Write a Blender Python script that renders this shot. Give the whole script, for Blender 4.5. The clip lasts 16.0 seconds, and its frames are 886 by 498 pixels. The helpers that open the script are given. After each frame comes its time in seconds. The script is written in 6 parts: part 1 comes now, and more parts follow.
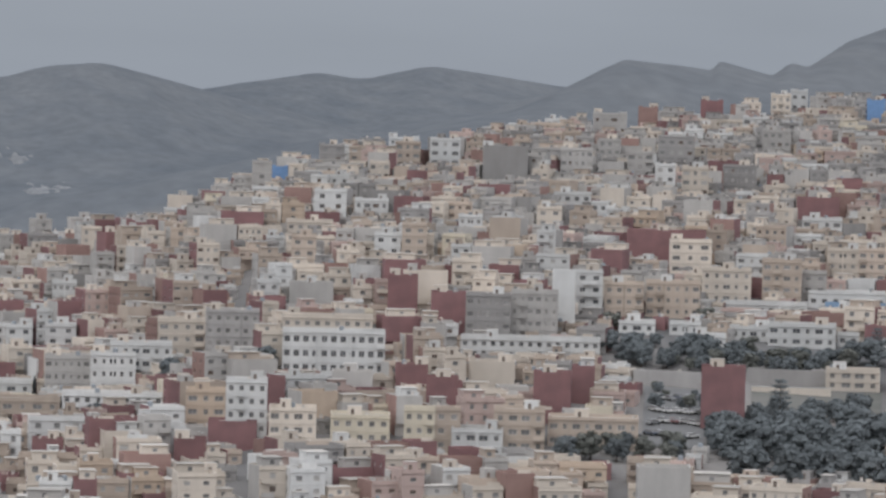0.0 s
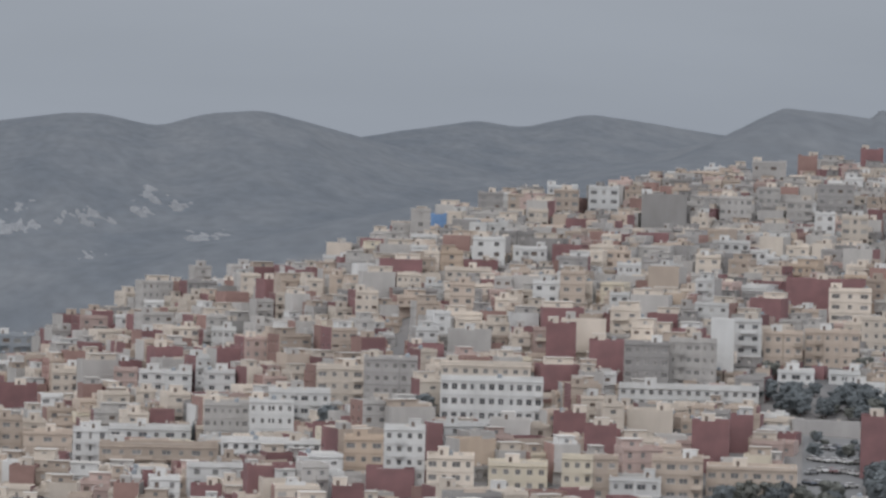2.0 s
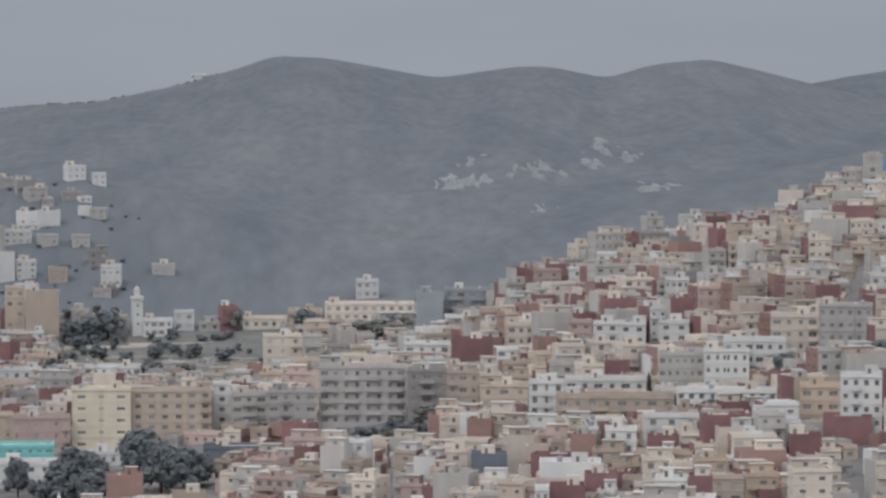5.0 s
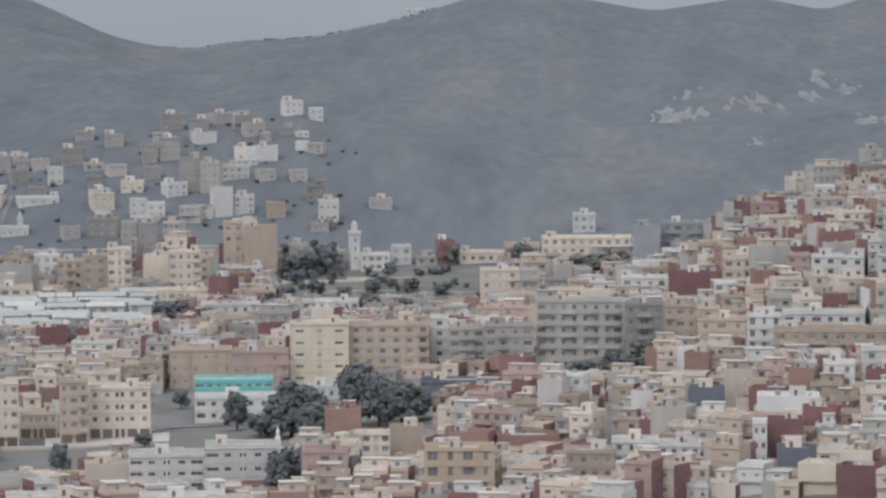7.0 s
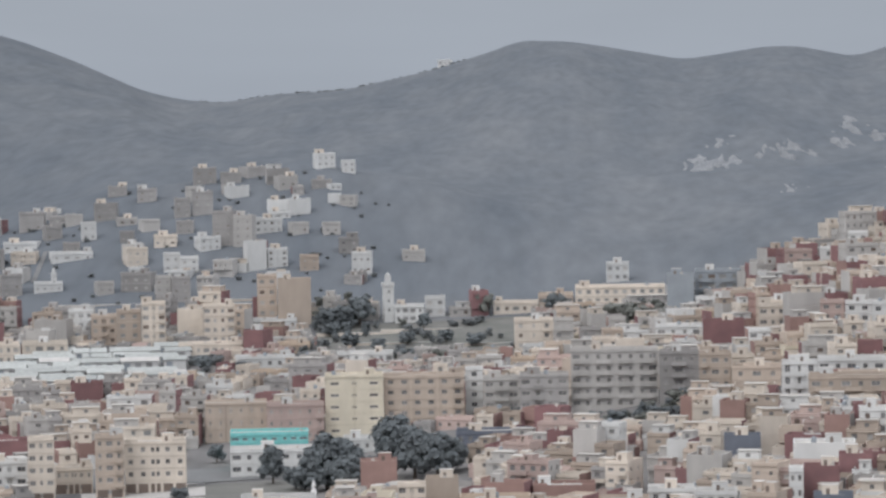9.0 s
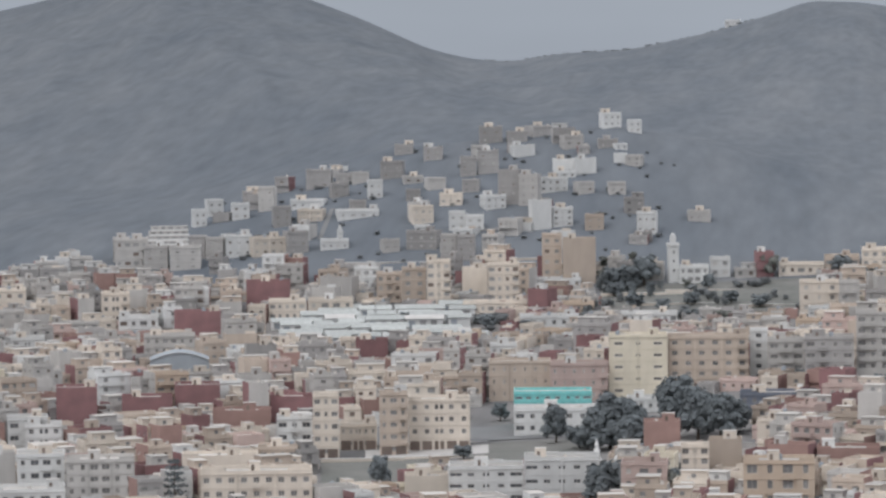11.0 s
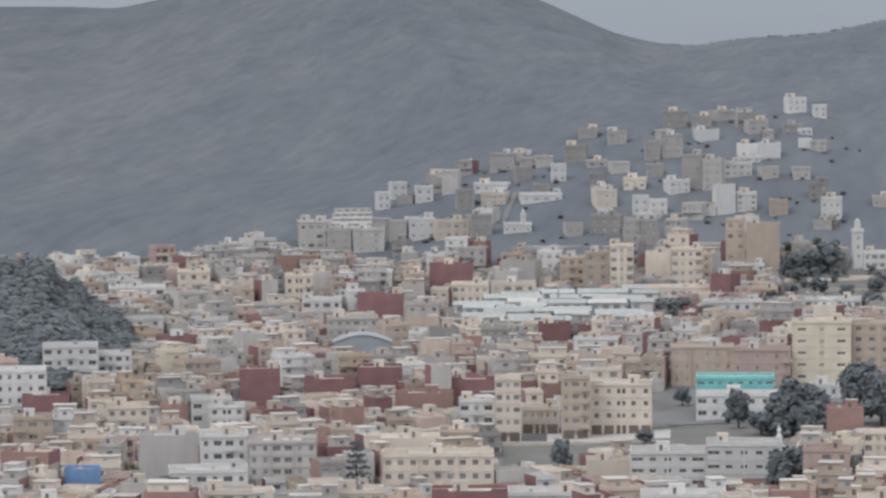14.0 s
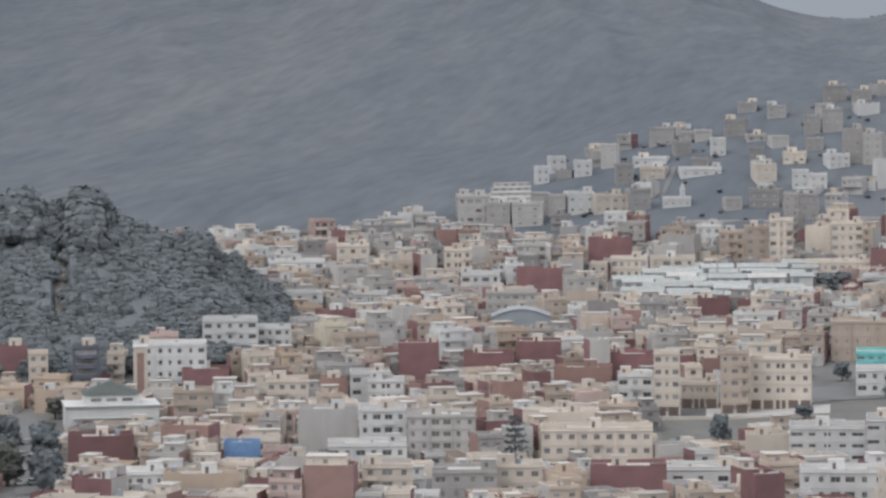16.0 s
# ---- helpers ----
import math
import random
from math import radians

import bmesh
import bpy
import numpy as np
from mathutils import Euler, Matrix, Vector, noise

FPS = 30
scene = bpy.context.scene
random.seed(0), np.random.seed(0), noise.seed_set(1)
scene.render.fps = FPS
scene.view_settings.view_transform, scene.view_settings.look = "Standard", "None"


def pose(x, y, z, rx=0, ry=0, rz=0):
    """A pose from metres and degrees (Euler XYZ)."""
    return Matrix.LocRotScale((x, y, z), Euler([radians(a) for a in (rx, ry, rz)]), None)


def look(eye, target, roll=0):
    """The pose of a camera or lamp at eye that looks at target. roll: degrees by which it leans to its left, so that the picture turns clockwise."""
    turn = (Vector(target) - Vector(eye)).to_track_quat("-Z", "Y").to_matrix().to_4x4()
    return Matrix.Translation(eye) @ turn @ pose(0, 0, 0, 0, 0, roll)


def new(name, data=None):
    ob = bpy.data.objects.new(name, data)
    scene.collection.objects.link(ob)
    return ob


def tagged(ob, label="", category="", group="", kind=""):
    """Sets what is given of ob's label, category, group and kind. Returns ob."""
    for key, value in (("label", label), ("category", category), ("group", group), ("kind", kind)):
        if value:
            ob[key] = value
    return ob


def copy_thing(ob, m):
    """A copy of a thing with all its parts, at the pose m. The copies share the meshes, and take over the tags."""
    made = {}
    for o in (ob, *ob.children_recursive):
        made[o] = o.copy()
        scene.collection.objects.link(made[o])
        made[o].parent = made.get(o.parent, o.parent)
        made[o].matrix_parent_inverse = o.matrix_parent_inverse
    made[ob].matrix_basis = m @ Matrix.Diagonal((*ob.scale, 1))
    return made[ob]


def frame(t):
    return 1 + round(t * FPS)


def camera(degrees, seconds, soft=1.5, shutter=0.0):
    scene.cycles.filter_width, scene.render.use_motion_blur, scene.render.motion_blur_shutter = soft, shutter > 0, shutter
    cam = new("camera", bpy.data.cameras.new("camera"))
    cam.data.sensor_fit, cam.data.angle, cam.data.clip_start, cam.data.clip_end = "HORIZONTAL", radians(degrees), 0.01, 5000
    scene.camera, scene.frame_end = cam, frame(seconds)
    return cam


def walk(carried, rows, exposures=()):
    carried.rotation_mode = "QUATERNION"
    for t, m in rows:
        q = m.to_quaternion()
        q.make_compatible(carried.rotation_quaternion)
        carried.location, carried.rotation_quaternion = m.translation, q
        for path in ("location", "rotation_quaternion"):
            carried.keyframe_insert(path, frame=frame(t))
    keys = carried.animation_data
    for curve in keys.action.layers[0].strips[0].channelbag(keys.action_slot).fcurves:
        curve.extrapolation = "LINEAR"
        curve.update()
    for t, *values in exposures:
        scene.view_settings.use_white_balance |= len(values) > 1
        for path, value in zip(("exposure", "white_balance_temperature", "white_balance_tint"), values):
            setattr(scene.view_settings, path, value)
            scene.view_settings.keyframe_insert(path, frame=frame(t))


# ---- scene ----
# The camera stands on a balcony high above the town and pans along it.
EYE = Vector((0.0, 0.0, 0.0))
cam = camera(13.45, 16.0, soft=2.7)


def aim(pan, tilt, roll):
    """A camera pose at the fixed eye: pan clockwise from north, tilt upwards, degrees."""
    a, b = radians(pan), radians(tilt)
    way = Vector((math.sin(a) * math.cos(b), math.cos(a) * math.cos(b), math.sin(b)))
    return look(EYE, EYE + way * 100.0, roll)


AIMS = [
    (0.0, 11.352, -1.840, 1.382),
    (0.5, 10.891, -1.481, 1.519),
    (1.0, 10.248, -1.422, 0.954),
    (1.5, 9.712, -1.175, 1.182),
    (2.0, 8.919, -1.168, 1.500),
    (2.5, 7.798, -1.597, 0.950),
    (3.0, 6.474, -1.500, 0.305),
    (3.5, 5.102, -1.099, 0.650),
    (4.0, 3.739, -1.504, 0.849),
    (4.2, 3.433, -1.662, 0.642),
    (6.3, 0.364, -2.430, -0.199),
    (6.5, 0.291, -2.563, -0.272),
    (7.0, -1.267, -3.022, -0.281),
    (7.5, -2.059, -2.867, -0.380),
    (8.0, -1.482, -2.202, -0.609),
    (8.2, -1.381, -2.057, -0.753),
    (10.3, -4.403, -2.600, -1.039),
    (10.5, -5.108, -2.557, -0.909),
    (11.0, -6.126, -2.794, -0.652),
    (11.5, -7.175, -3.058, -0.531),
    (12.0, -8.024, -2.978, -0.682),
    (12.5, -7.809, -2.847, -0.693),
    (13.0, -7.834, -3.105, -0.495),
    (13.5, -8.492, -3.367, -0.428),
    (14.0, -8.923, -3.019, -0.400),
    (14.5, -9.233, -3.059, -0.478),
    (15.0, -10.319, -3.516, -0.408),
    (15.5, -10.826, -3.445, -0.698),
    (16.0, -11.352, -3.393, -0.490),
]
walk(cam, [(t, aim(p, q, r)) for t, p, q, r in AIMS], exposures=[(0.0, 0.19), (4.2, 0.19), (6.5, 0.21), (7.0, 0.30), (7.5, 0.40), (8.0, 0.43), (10.3, 0.38), (13.0, 0.36), (16.0, 0.33)])

# ---- world and sun: a bright overcast sky, dimmer and bluer towards the horizon ----
world = bpy.data.worlds.new("overcast_sky")
scene.world = world
world.use_nodes = True
wn, wl = world.node_tree.nodes, world.node_tree.links
wn.clear()
w_out, w_bg = wn.new("ShaderNodeOutputWorld"), wn.new("ShaderNodeBackground")
w_sky = wn.new("ShaderNodeTexSky")
w_sky.sky_type, w_sky.sun_disc = "NISHITA", False
w_sky.sun_elevation, w_sky.sun_rotation = radians(50), radians(214)
w_sky.air_density, w_sky.dust_density = 1.5, 4.0
w_co, w_sep, w_ramp = wn.new("ShaderNodeTexCoord"), wn.new("ShaderNodeSeparateXYZ"), wn.new("ShaderNodeValToRGB")
w_noise = wn.new("ShaderNodeTexNoise")
w_noise.inputs["Scale"].default_value, w_noise.inputs["Detail"].default_value = 6.0, 4.0
w_map = wn.new("ShaderNodeMapping")
w_map.inputs["Scale"].default_value = (1.0, 1.0, 5.0)
wl.new(w_co.outputs["Generated"], w_map.inputs["Vector"])
wl.new(w_map.outputs[0], w_noise.inputs["Vector"])
wl.new(w_co.outputs["Generated"], w_sep.inputs[0])
wl.new(w_sep.outputs["Z"], w_ramp.inputs[0])
e = w_ramp.color_ramp.elements
e[0].position, e[0].color = 0.0, (0.258, 0.286, 0.330, 1)
e[1].position, e[1].color = 1.0, (1.04, 1.08, 1.165, 1)
m1 = e.new(0.06)
m1.color = (0.280, 0.308, 0.352, 1)
m2 = e.new(0.35)
m2.color = (0.86, 0.892, 0.955, 1)
m3 = e.new(0.16)
m3.color = (0.60, 0.63, 0.69, 1)
w_cl = wn.new("ShaderNodeMix")
w_cl.data_type, w_cl.blend_type = "RGBA", "OVERLAY"
w_cl.inputs["Factor"].default_value = 0.12
wl.new(w_ramp.outputs[0], w_cl.inputs["A"])
wl.new(w_noise.outputs["Fac"], w_cl.inputs["B"])
w_add = wn.new("ShaderNodeMix")
w_add.data_type, w_add.blend_type = "RGBA", "ADD"
w_add.inputs["Factor"].default_value = 0.004
wl.new(w_cl.outputs["Result"], w_add.inputs["A"])
wl.new(w_sky.outputs[0], w_add.inputs["B"])
wl.new(w_add.outputs["Result"], w_bg.inputs["Color"])
w_bg.inputs["Strength"].default_value = 1.0
wl.new(w_bg.outputs[0], w_out.inputs[0])

sun = new("sun", bpy.data.lights.new("sun", "SUN"))
sun.data.energy, sun.data.angle, sun.data.color = 0.65, radians(20), (1.0, 0.975, 0.95)
sun.matrix_world = look((-420, -620, 900), (0, 0, 0))


# ---- materials ----
def material(name, base, second=None, rough=0.9, scale=0.6, fine=6.0, vary=0.25, bump=0.0, metal=0.0, detail=5.0,
             streak=0.0):
    """Plain surface with large stains, fine grain, and a tone of its own for each object."""
    m = bpy.data.materials.new(name)
    m.use_nodes = True
    n, l = m.node_tree.nodes, m.node_tree.links
    b = n["Principled BSDF"]
    b.inputs["Roughness"].default_value, b.inputs["Metallic"].default_value = rough, metal
    b.inputs["Specular IOR Level"].default_value = 0.25
    co = n.new("ShaderNodeTexCoord")
    big, small, info = n.new("ShaderNodeTexNoise"), n.new("ShaderNodeTexNoise"), n.new("ShaderNodeObjectInfo")
    big.inputs["Scale"].default_value, big.inputs["Detail"].default_value = scale, detail
    small.inputs["Scale"].default_value, small.inputs["Detail"].default_value = fine, 4.0
    mp = n.new("ShaderNodeMapping")
    if streak:
        mp.inputs["Scale"].default_value = (1.0, 1.0, streak)
    l.new(co.outputs["Object"], mp.inputs["Vector"])
    l.new(mp.outputs[0], big.inputs["Vector"])
    l.new(co.outputs["Object"], small.inputs["Vector"])
    ramp = n.new("ShaderNodeValToRGB")
    ramp.color_ramp.elements[0].position, ramp.color_ramp.elements[1].position = 0.36, 0.66
    ramp.color_ramp.elements[0].color = (*(second or tuple(c * 0.87 for c in base)), 1)
    ramp.color_ramp.elements[1].color = (*base, 1)
    l.new(big.outputs["Fac"], ramp.inputs[0])
    grain = n.new("ShaderNodeMapRange")
    grain.inputs["To Min"].default_value, grain.inputs["To Max"].default_value = 0.82, 1.16
    l.new(small.outputs["Fac"], grain.inputs["Value"])
    tone = n.new("ShaderNodeMapRange")
    tone.inputs["To Min"].default_value, tone.inputs["To Max"].default_value = 1.0 - vary, 1.0 + vary * 0.5
    own, both, wrap = n.new("ShaderNodeAttribute"), n.new("ShaderNodeMath"), n.new("ShaderNodeMath")
    own.attribute_name, both.operation, wrap.operation = "tone", "ADD", "FRACT"
    l.new(info.outputs["Random"], both.inputs[0])
    l.new(own.outputs["Fac"], both.inputs[1])
    l.new(both.outputs[0], wrap.inputs[0])
    l.new(wrap.outputs[0], tone.inputs["Value"])
    mul = n.new("ShaderNodeMath")
    mul.operation = "MULTIPLY"
    l.new(grain.outputs[0], mul.inputs[0])
    l.new(tone.outputs[0], mul.inputs[1])
    sc = n.new("ShaderNodeVectorMath")
    sc.operation = "SCALE"
    l.new(ramp.outputs[0], sc.inputs[0])
    l.new(mul.outputs[0], sc.inputs["Scale"])
    l.new(sc.outputs[0], b.inputs["Base Color"])
    if bump:
        bp = n.new("ShaderNodeBump")
        bp.inputs["Strength"].default_value, bp.inputs["Distance"].default_value = 0.6, bump
        l.new(small.outputs["Fac"], bp.inputs["Height"])
        l.new(bp.outputs[0], b.inputs["Normal"])
    return m


def foliage(name, base, second):
    """Leaves that let part of the light through."""
    m = material(name, base, second, vary=0.22, scale=0.5, fine=2.0)
    n, l = m.node_tree.nodes, m.node_tree.links
    b = n["Principled BSDF"]
    colour = b.inputs["Base Color"].links[0].from_socket
    thin, mix, out = n.new("ShaderNodeBsdfTranslucent"), n.new("ShaderNodeMixShader"), n["Material Output"]
    mix.inputs[0].default_value = 0.18
    l.new(colour, thin.inputs["Color"])
    l.new(b.outputs[0], mix.inputs[1])
    l.new(thin.outputs[0], mix.inputs[2])
    l.new(mix.outputs[0], out.inputs["Surface"])
    return m


M = {
    "white": material("white_limewash", (0.63, 0.627, 0.615), vary=0.16, scale=0.25, streak=0.3),
    "cream": material("cream_plaster", (0.645, 0.575, 0.50), vary=0.2, scale=0.25, streak=0.3),
    "tan": material("tan_plaster", (0.50, 0.42, 0.355), vary=0.25, scale=0.25, streak=0.3),
    "pink": material("faded_pink_plaster", (0.50, 0.39, 0.355), vary=0.25, scale=0.25, streak=0.3),
    "yellow": material("pale_yellow_paint", (0.63, 0.57, 0.465), vary=0.08, scale=0.25, streak=0.3),
    "ochre": material("ochre_plaster", (0.52, 0.42, 0.335), vary=0.1, scale=0.25, streak=0.3),
    "maroon": material("red_ochre_wall", (0.255, 0.14, 0.142), (0.205, 0.118, 0.12), vary=0.2, scale=0.2),
    "brick": material("red_hollow_brick_wall", (0.33, 0.215, 0.19), vary=0.2, scale=0.3, fine=9),
    "grey": material("bare_concrete_wall", (0.36, 0.345, 0.335), vary=0.25, scale=0.3, streak=0.3),
    "stone": material("grey_render", (0.47, 0.45, 0.43), vary=0.15, scale=0.3, streak=0.3),
    "slate": material("dark_grey_paint", (0.16, 0.175, 0.21), vary=0.2, scale=0.3),
    "bluegrey": material("blue_grey_paint", (0.31, 0.335, 0.36), vary=0.05, scale=0.2),
    "blue": material("bright_blue_tarpaulin", (0.19, 0.32, 0.54), rough=0.6, vary=0.08),
    "teal": material("turquoise_paint", (0.21, 0.53, 0.52), rough=0.6, vary=0.0),
    "roof": material("dusty_flat_roof", (0.50, 0.465, 0.43), (0.37, 0.345, 0.32), vary=0.25, scale=0.3),
    "glass": material("window_glass", (0.25, 0.245, 0.245), rough=0.2, vary=0.4),
    "darkglass": material("dark_window_glass", (0.125, 0.13, 0.14), rough=0.2, vary=0.3),
    "shutter": material("brown_shutter", (0.19, 0.15, 0.13), rough=0.7, vary=0.3),
    "frame": material("pale_window_frame", (0.58, 0.54, 0.50), rough=0.6, vary=0.2),
    # Pale grey panes for far windows: the haze is put into their colour.
    "hazed_pane": material("hazed_grey_pane", (0.30, 0.295, 0.29), rough=0.6, vary=0.35),
    "sheeting": material("weathered_pale_sheet_roof", (0.42, 0.43, 0.415), (0.33, 0.34, 0.325), rough=0.6, vary=0.2),
    "ledge": material("grey_green_paint", (0.24, 0.33, 0.28), rough=0.7, vary=0.1),
    "steelblue": material("faded_blue_sheet", (0.23, 0.33, 0.46), rough=0.6, vary=0.1),
    "tiles": material("dark_roof_tiles", (0.105, 0.115, 0.11), vary=0.1),
    "dark": material("shaded_opening", (0.03, 0.03, 0.032), vary=0.2),
    "metal": material("galvanised_metal", (0.45, 0.46, 0.47), rough=0.45, metal=0.6, vary=0.1),
    "bark": material("bark", (0.10, 0.08, 0.065), vary=0.2, scale=2.0),
    # Leaf colour is lightened and blued to hold the haze over the trees.
    "leaf": foliage("hazed_grey_green_foliage", (0.188, 0.206, 0.214), (0.165, 0.183, 0.191)),
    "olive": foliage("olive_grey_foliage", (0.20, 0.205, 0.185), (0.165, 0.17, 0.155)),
    "asphalt": material("worn_asphalt", (0.17, 0.17, 0.17), vary=0.0, scale=0.1, fine=1.5),
    "tyre": material("black_rubber", (0.02, 0.02, 0.02)),
    "rock": material("pale_limestone", (0.215, 0.22, 0.226), (0.15, 0.158, 0.17), vary=0.15, scale=0.05, fine=0.4),
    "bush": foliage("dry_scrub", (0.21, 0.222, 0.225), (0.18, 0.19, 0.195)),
    "scree": material("sandy_scree", (0.33, 0.30, 0.27), (0.22, 0.20, 0.185), vary=0.0, scale=0.15, fine=0.9),
    "lawn": material("trodden_grass", (0.118, 0.12, 0.108), (0.155, 0.15, 0.138), vary=0.0, scale=0.06, fine=0.5),
}
WALLS = [M[k] for k in ("white", "cream", "tan", "pink", "yellow", "ochre", "maroon", "brick", "grey", "stone")]


# ---- the lie of the land ----
F = 6649.0        # one unit of bearing, u, is a radian / F
STATIONS = []     # bearing, then heights below the eye at eight ranges
RANGES = (850.0, 1100.0, 1300.0, 1450.0, 1600.0, 1720.0, 1900.0, 2300.0)


def slope(u, *heights):
    STATIONS.append((u, heights))


slope(-2200, -113, -113, -103, -93, -82, -75, -65, -40)
slope(-1200, -113, -112, -102, -90, -70, -64, -60, -40)
slope(-800, -113, -111, -101, -88, -58, -38, -40, -25)
slope(-400, -113, -108, -99, -87, -52, -28, -36, -30)
slope(-250, -112, -106, -98, -86, -56, -36, -39, -31)
slope(-60, -110, -103, -95, -84, -63, -50, -46, -32)
slope(180, -105, -97, -88, -77, -65, -58, -50, -30)
slope(500, -97, -83, -67, -55, -45, -42, -42, -30)
slope(1000, -93, -63, -38, -25, -14, -14, -24, -22)
slope(1500, -93, -61, -38, -21, -8, 2, 12, 22)
slope(2000, -94, -65, -42, -23, -3, 16, 30, 36)
slope(2300, -94, -65, -42, -23, -3, 16, 30, 36)

# Ridge lines: bearing and drop of the skyline, in units of bearing (up is negative).
RIDGE_A = ((-2600, -92), (-1700, -82), (-1603, -78), (-1444, -111), (-1220, -165), (-1050, -150), (-930, -114),
           (-850, -83), (-731, -28), (-660, -11), (-592, -5), (-489, -20), (-379, -24), (-229, -55), (-119, -86), (-62, -106),
           (27, -101), (226, -66), (366, -87), (426, -88), (526, -68), (606, -92), (710, -102), (818, -76),
           (888, -58), (1050, -22), (1250, 30), (2600, 30))
RIDGE_B = ((-2600, 60), (500, 40), (700, -30), (888, -60), (1087, -92), (1167, -80), (1287, -108), (1377, -99), (1527, -74), (2600, -60))
RIDGE_C = ((-2600, 260), (1000, 90), (1300, -5), (1428, -30), (1527, -77), (1585, -110), (1630, -131), (1725, -122), (1787, -114),
           (1796, -133), (1820, -126), (1892, -105), (1923, -130), (1953, -121), (2021, -168), (2089, -194), (2400, -204), (2700, 0))


def smooth(x):
    x = np.clip(x, 0.0, 1.0)
    return x * x * (3 - 2 * x)


def knots(table, u, soft=18):
    us, vs = [k[0] for k in table], [k[1] for k in table]
    return (np.interp(u, us, vs) + np.interp(u - soft, us, vs) + np.interp(u + soft, us, vs)) / 3


ST_U = np.array([s[0] for s in STATIONS], float)
ST_Z = np.array([s[1] for s in STATIONS], float)


def height(u, d):
    """Height of the ground at a bearing and range; arrays or numbers."""
    u, d = np.broadcast_arrays(np.asarray(u, float), np.asarray(d, float))
    cols = np.stack([np.interp(u, ST_U, ST_Z[:, k]) for k in range(8)])
    r = np.array(RANGES)
    i = np.clip(np.searchsorted(r, d) - 1, 0, 6)
    f = np.clip((d - r[i]) / (r[i + 1] - r[i]), 0, 1)
    z = np.take_along_axis(cols, i[None], 0)[0] * (1 - f) + np.take_along_axis(cols, i[None] + 1, 0)[0] * f
    far, base = cols[7], z
    for table, dist, foot in ((RIDGE_A, 3300.0, 1800.0), (RIDGE_B, 4600.0, 3400.0), (RIDGE_C, 2050.0, 1740.0)):
        crest = -knots(table, u, 5 if table is RIDGE_C else 18) * dist / F
        up = (base if table is RIDGE_A else far) + (crest - (base if table is RIDGE_A else far)) * smooth((d - foot) / (dist - foot))
        if table is RIDGE_C:
            here = z + (crest - z) * smooth((d - foot) / (dist - foot))
            z = np.where((d > foot) & (here > z), here, z)
        else:
            z = np.where(d > foot, np.maximum(z - np.maximum(d - 2300, 0) * 0.02, up - np.maximum(d - dist, 0) * 0.25), z)
    # the wooded knoll
    k = np.exp(-(((u + 2010) / 300.0) ** 2)) * np.exp(-(((d - 1270) / 95.0) ** 2))
    k2 = np.exp(-(((u + 1720) / 100.0) ** 2)) * np.exp(-(((d - 1240) / 70.0) ** 2))
    z = z + 39.5 * k + 8.0 * k2
    # gullies and spurs that run down the mountain between foot and crest
    fall = smooth((d - 2000.0) / 350.0) * smooth((3230.0 - d) / 500.0)
    bend = u + 46.0 * np.sin(d / 170.0 + u / 400.0) + 30.0 * np.sin(d / 71.0 - u / 230.0)
    spur = 1.0 - 2.0 * np.abs(np.sin(bend / 118.0)) + 0.6 * (1.0 - 2.0 * np.abs(np.sin(bend / 47.0 + d / 300.0)))
    return z + 2.2 * fall * spur


def place(u, d, lift=0.0):
    a = u / F
    return Vector((d * math.sin(a), d * math.cos(a), float(height(u, d)) + lift))


def mesh_object(name, verts, faces, mats, index=None, parent=None):
    me = bpy.data.meshes.new(name)
    me.from_pydata(verts, [], faces)
    for m in mats:
        me.materials.append(m)
    if index is not None:
        me.polygons.foreach_set("material_index", index)
    me.update()
    ob = new(name, me)
    ob.parent = parent
    return ob


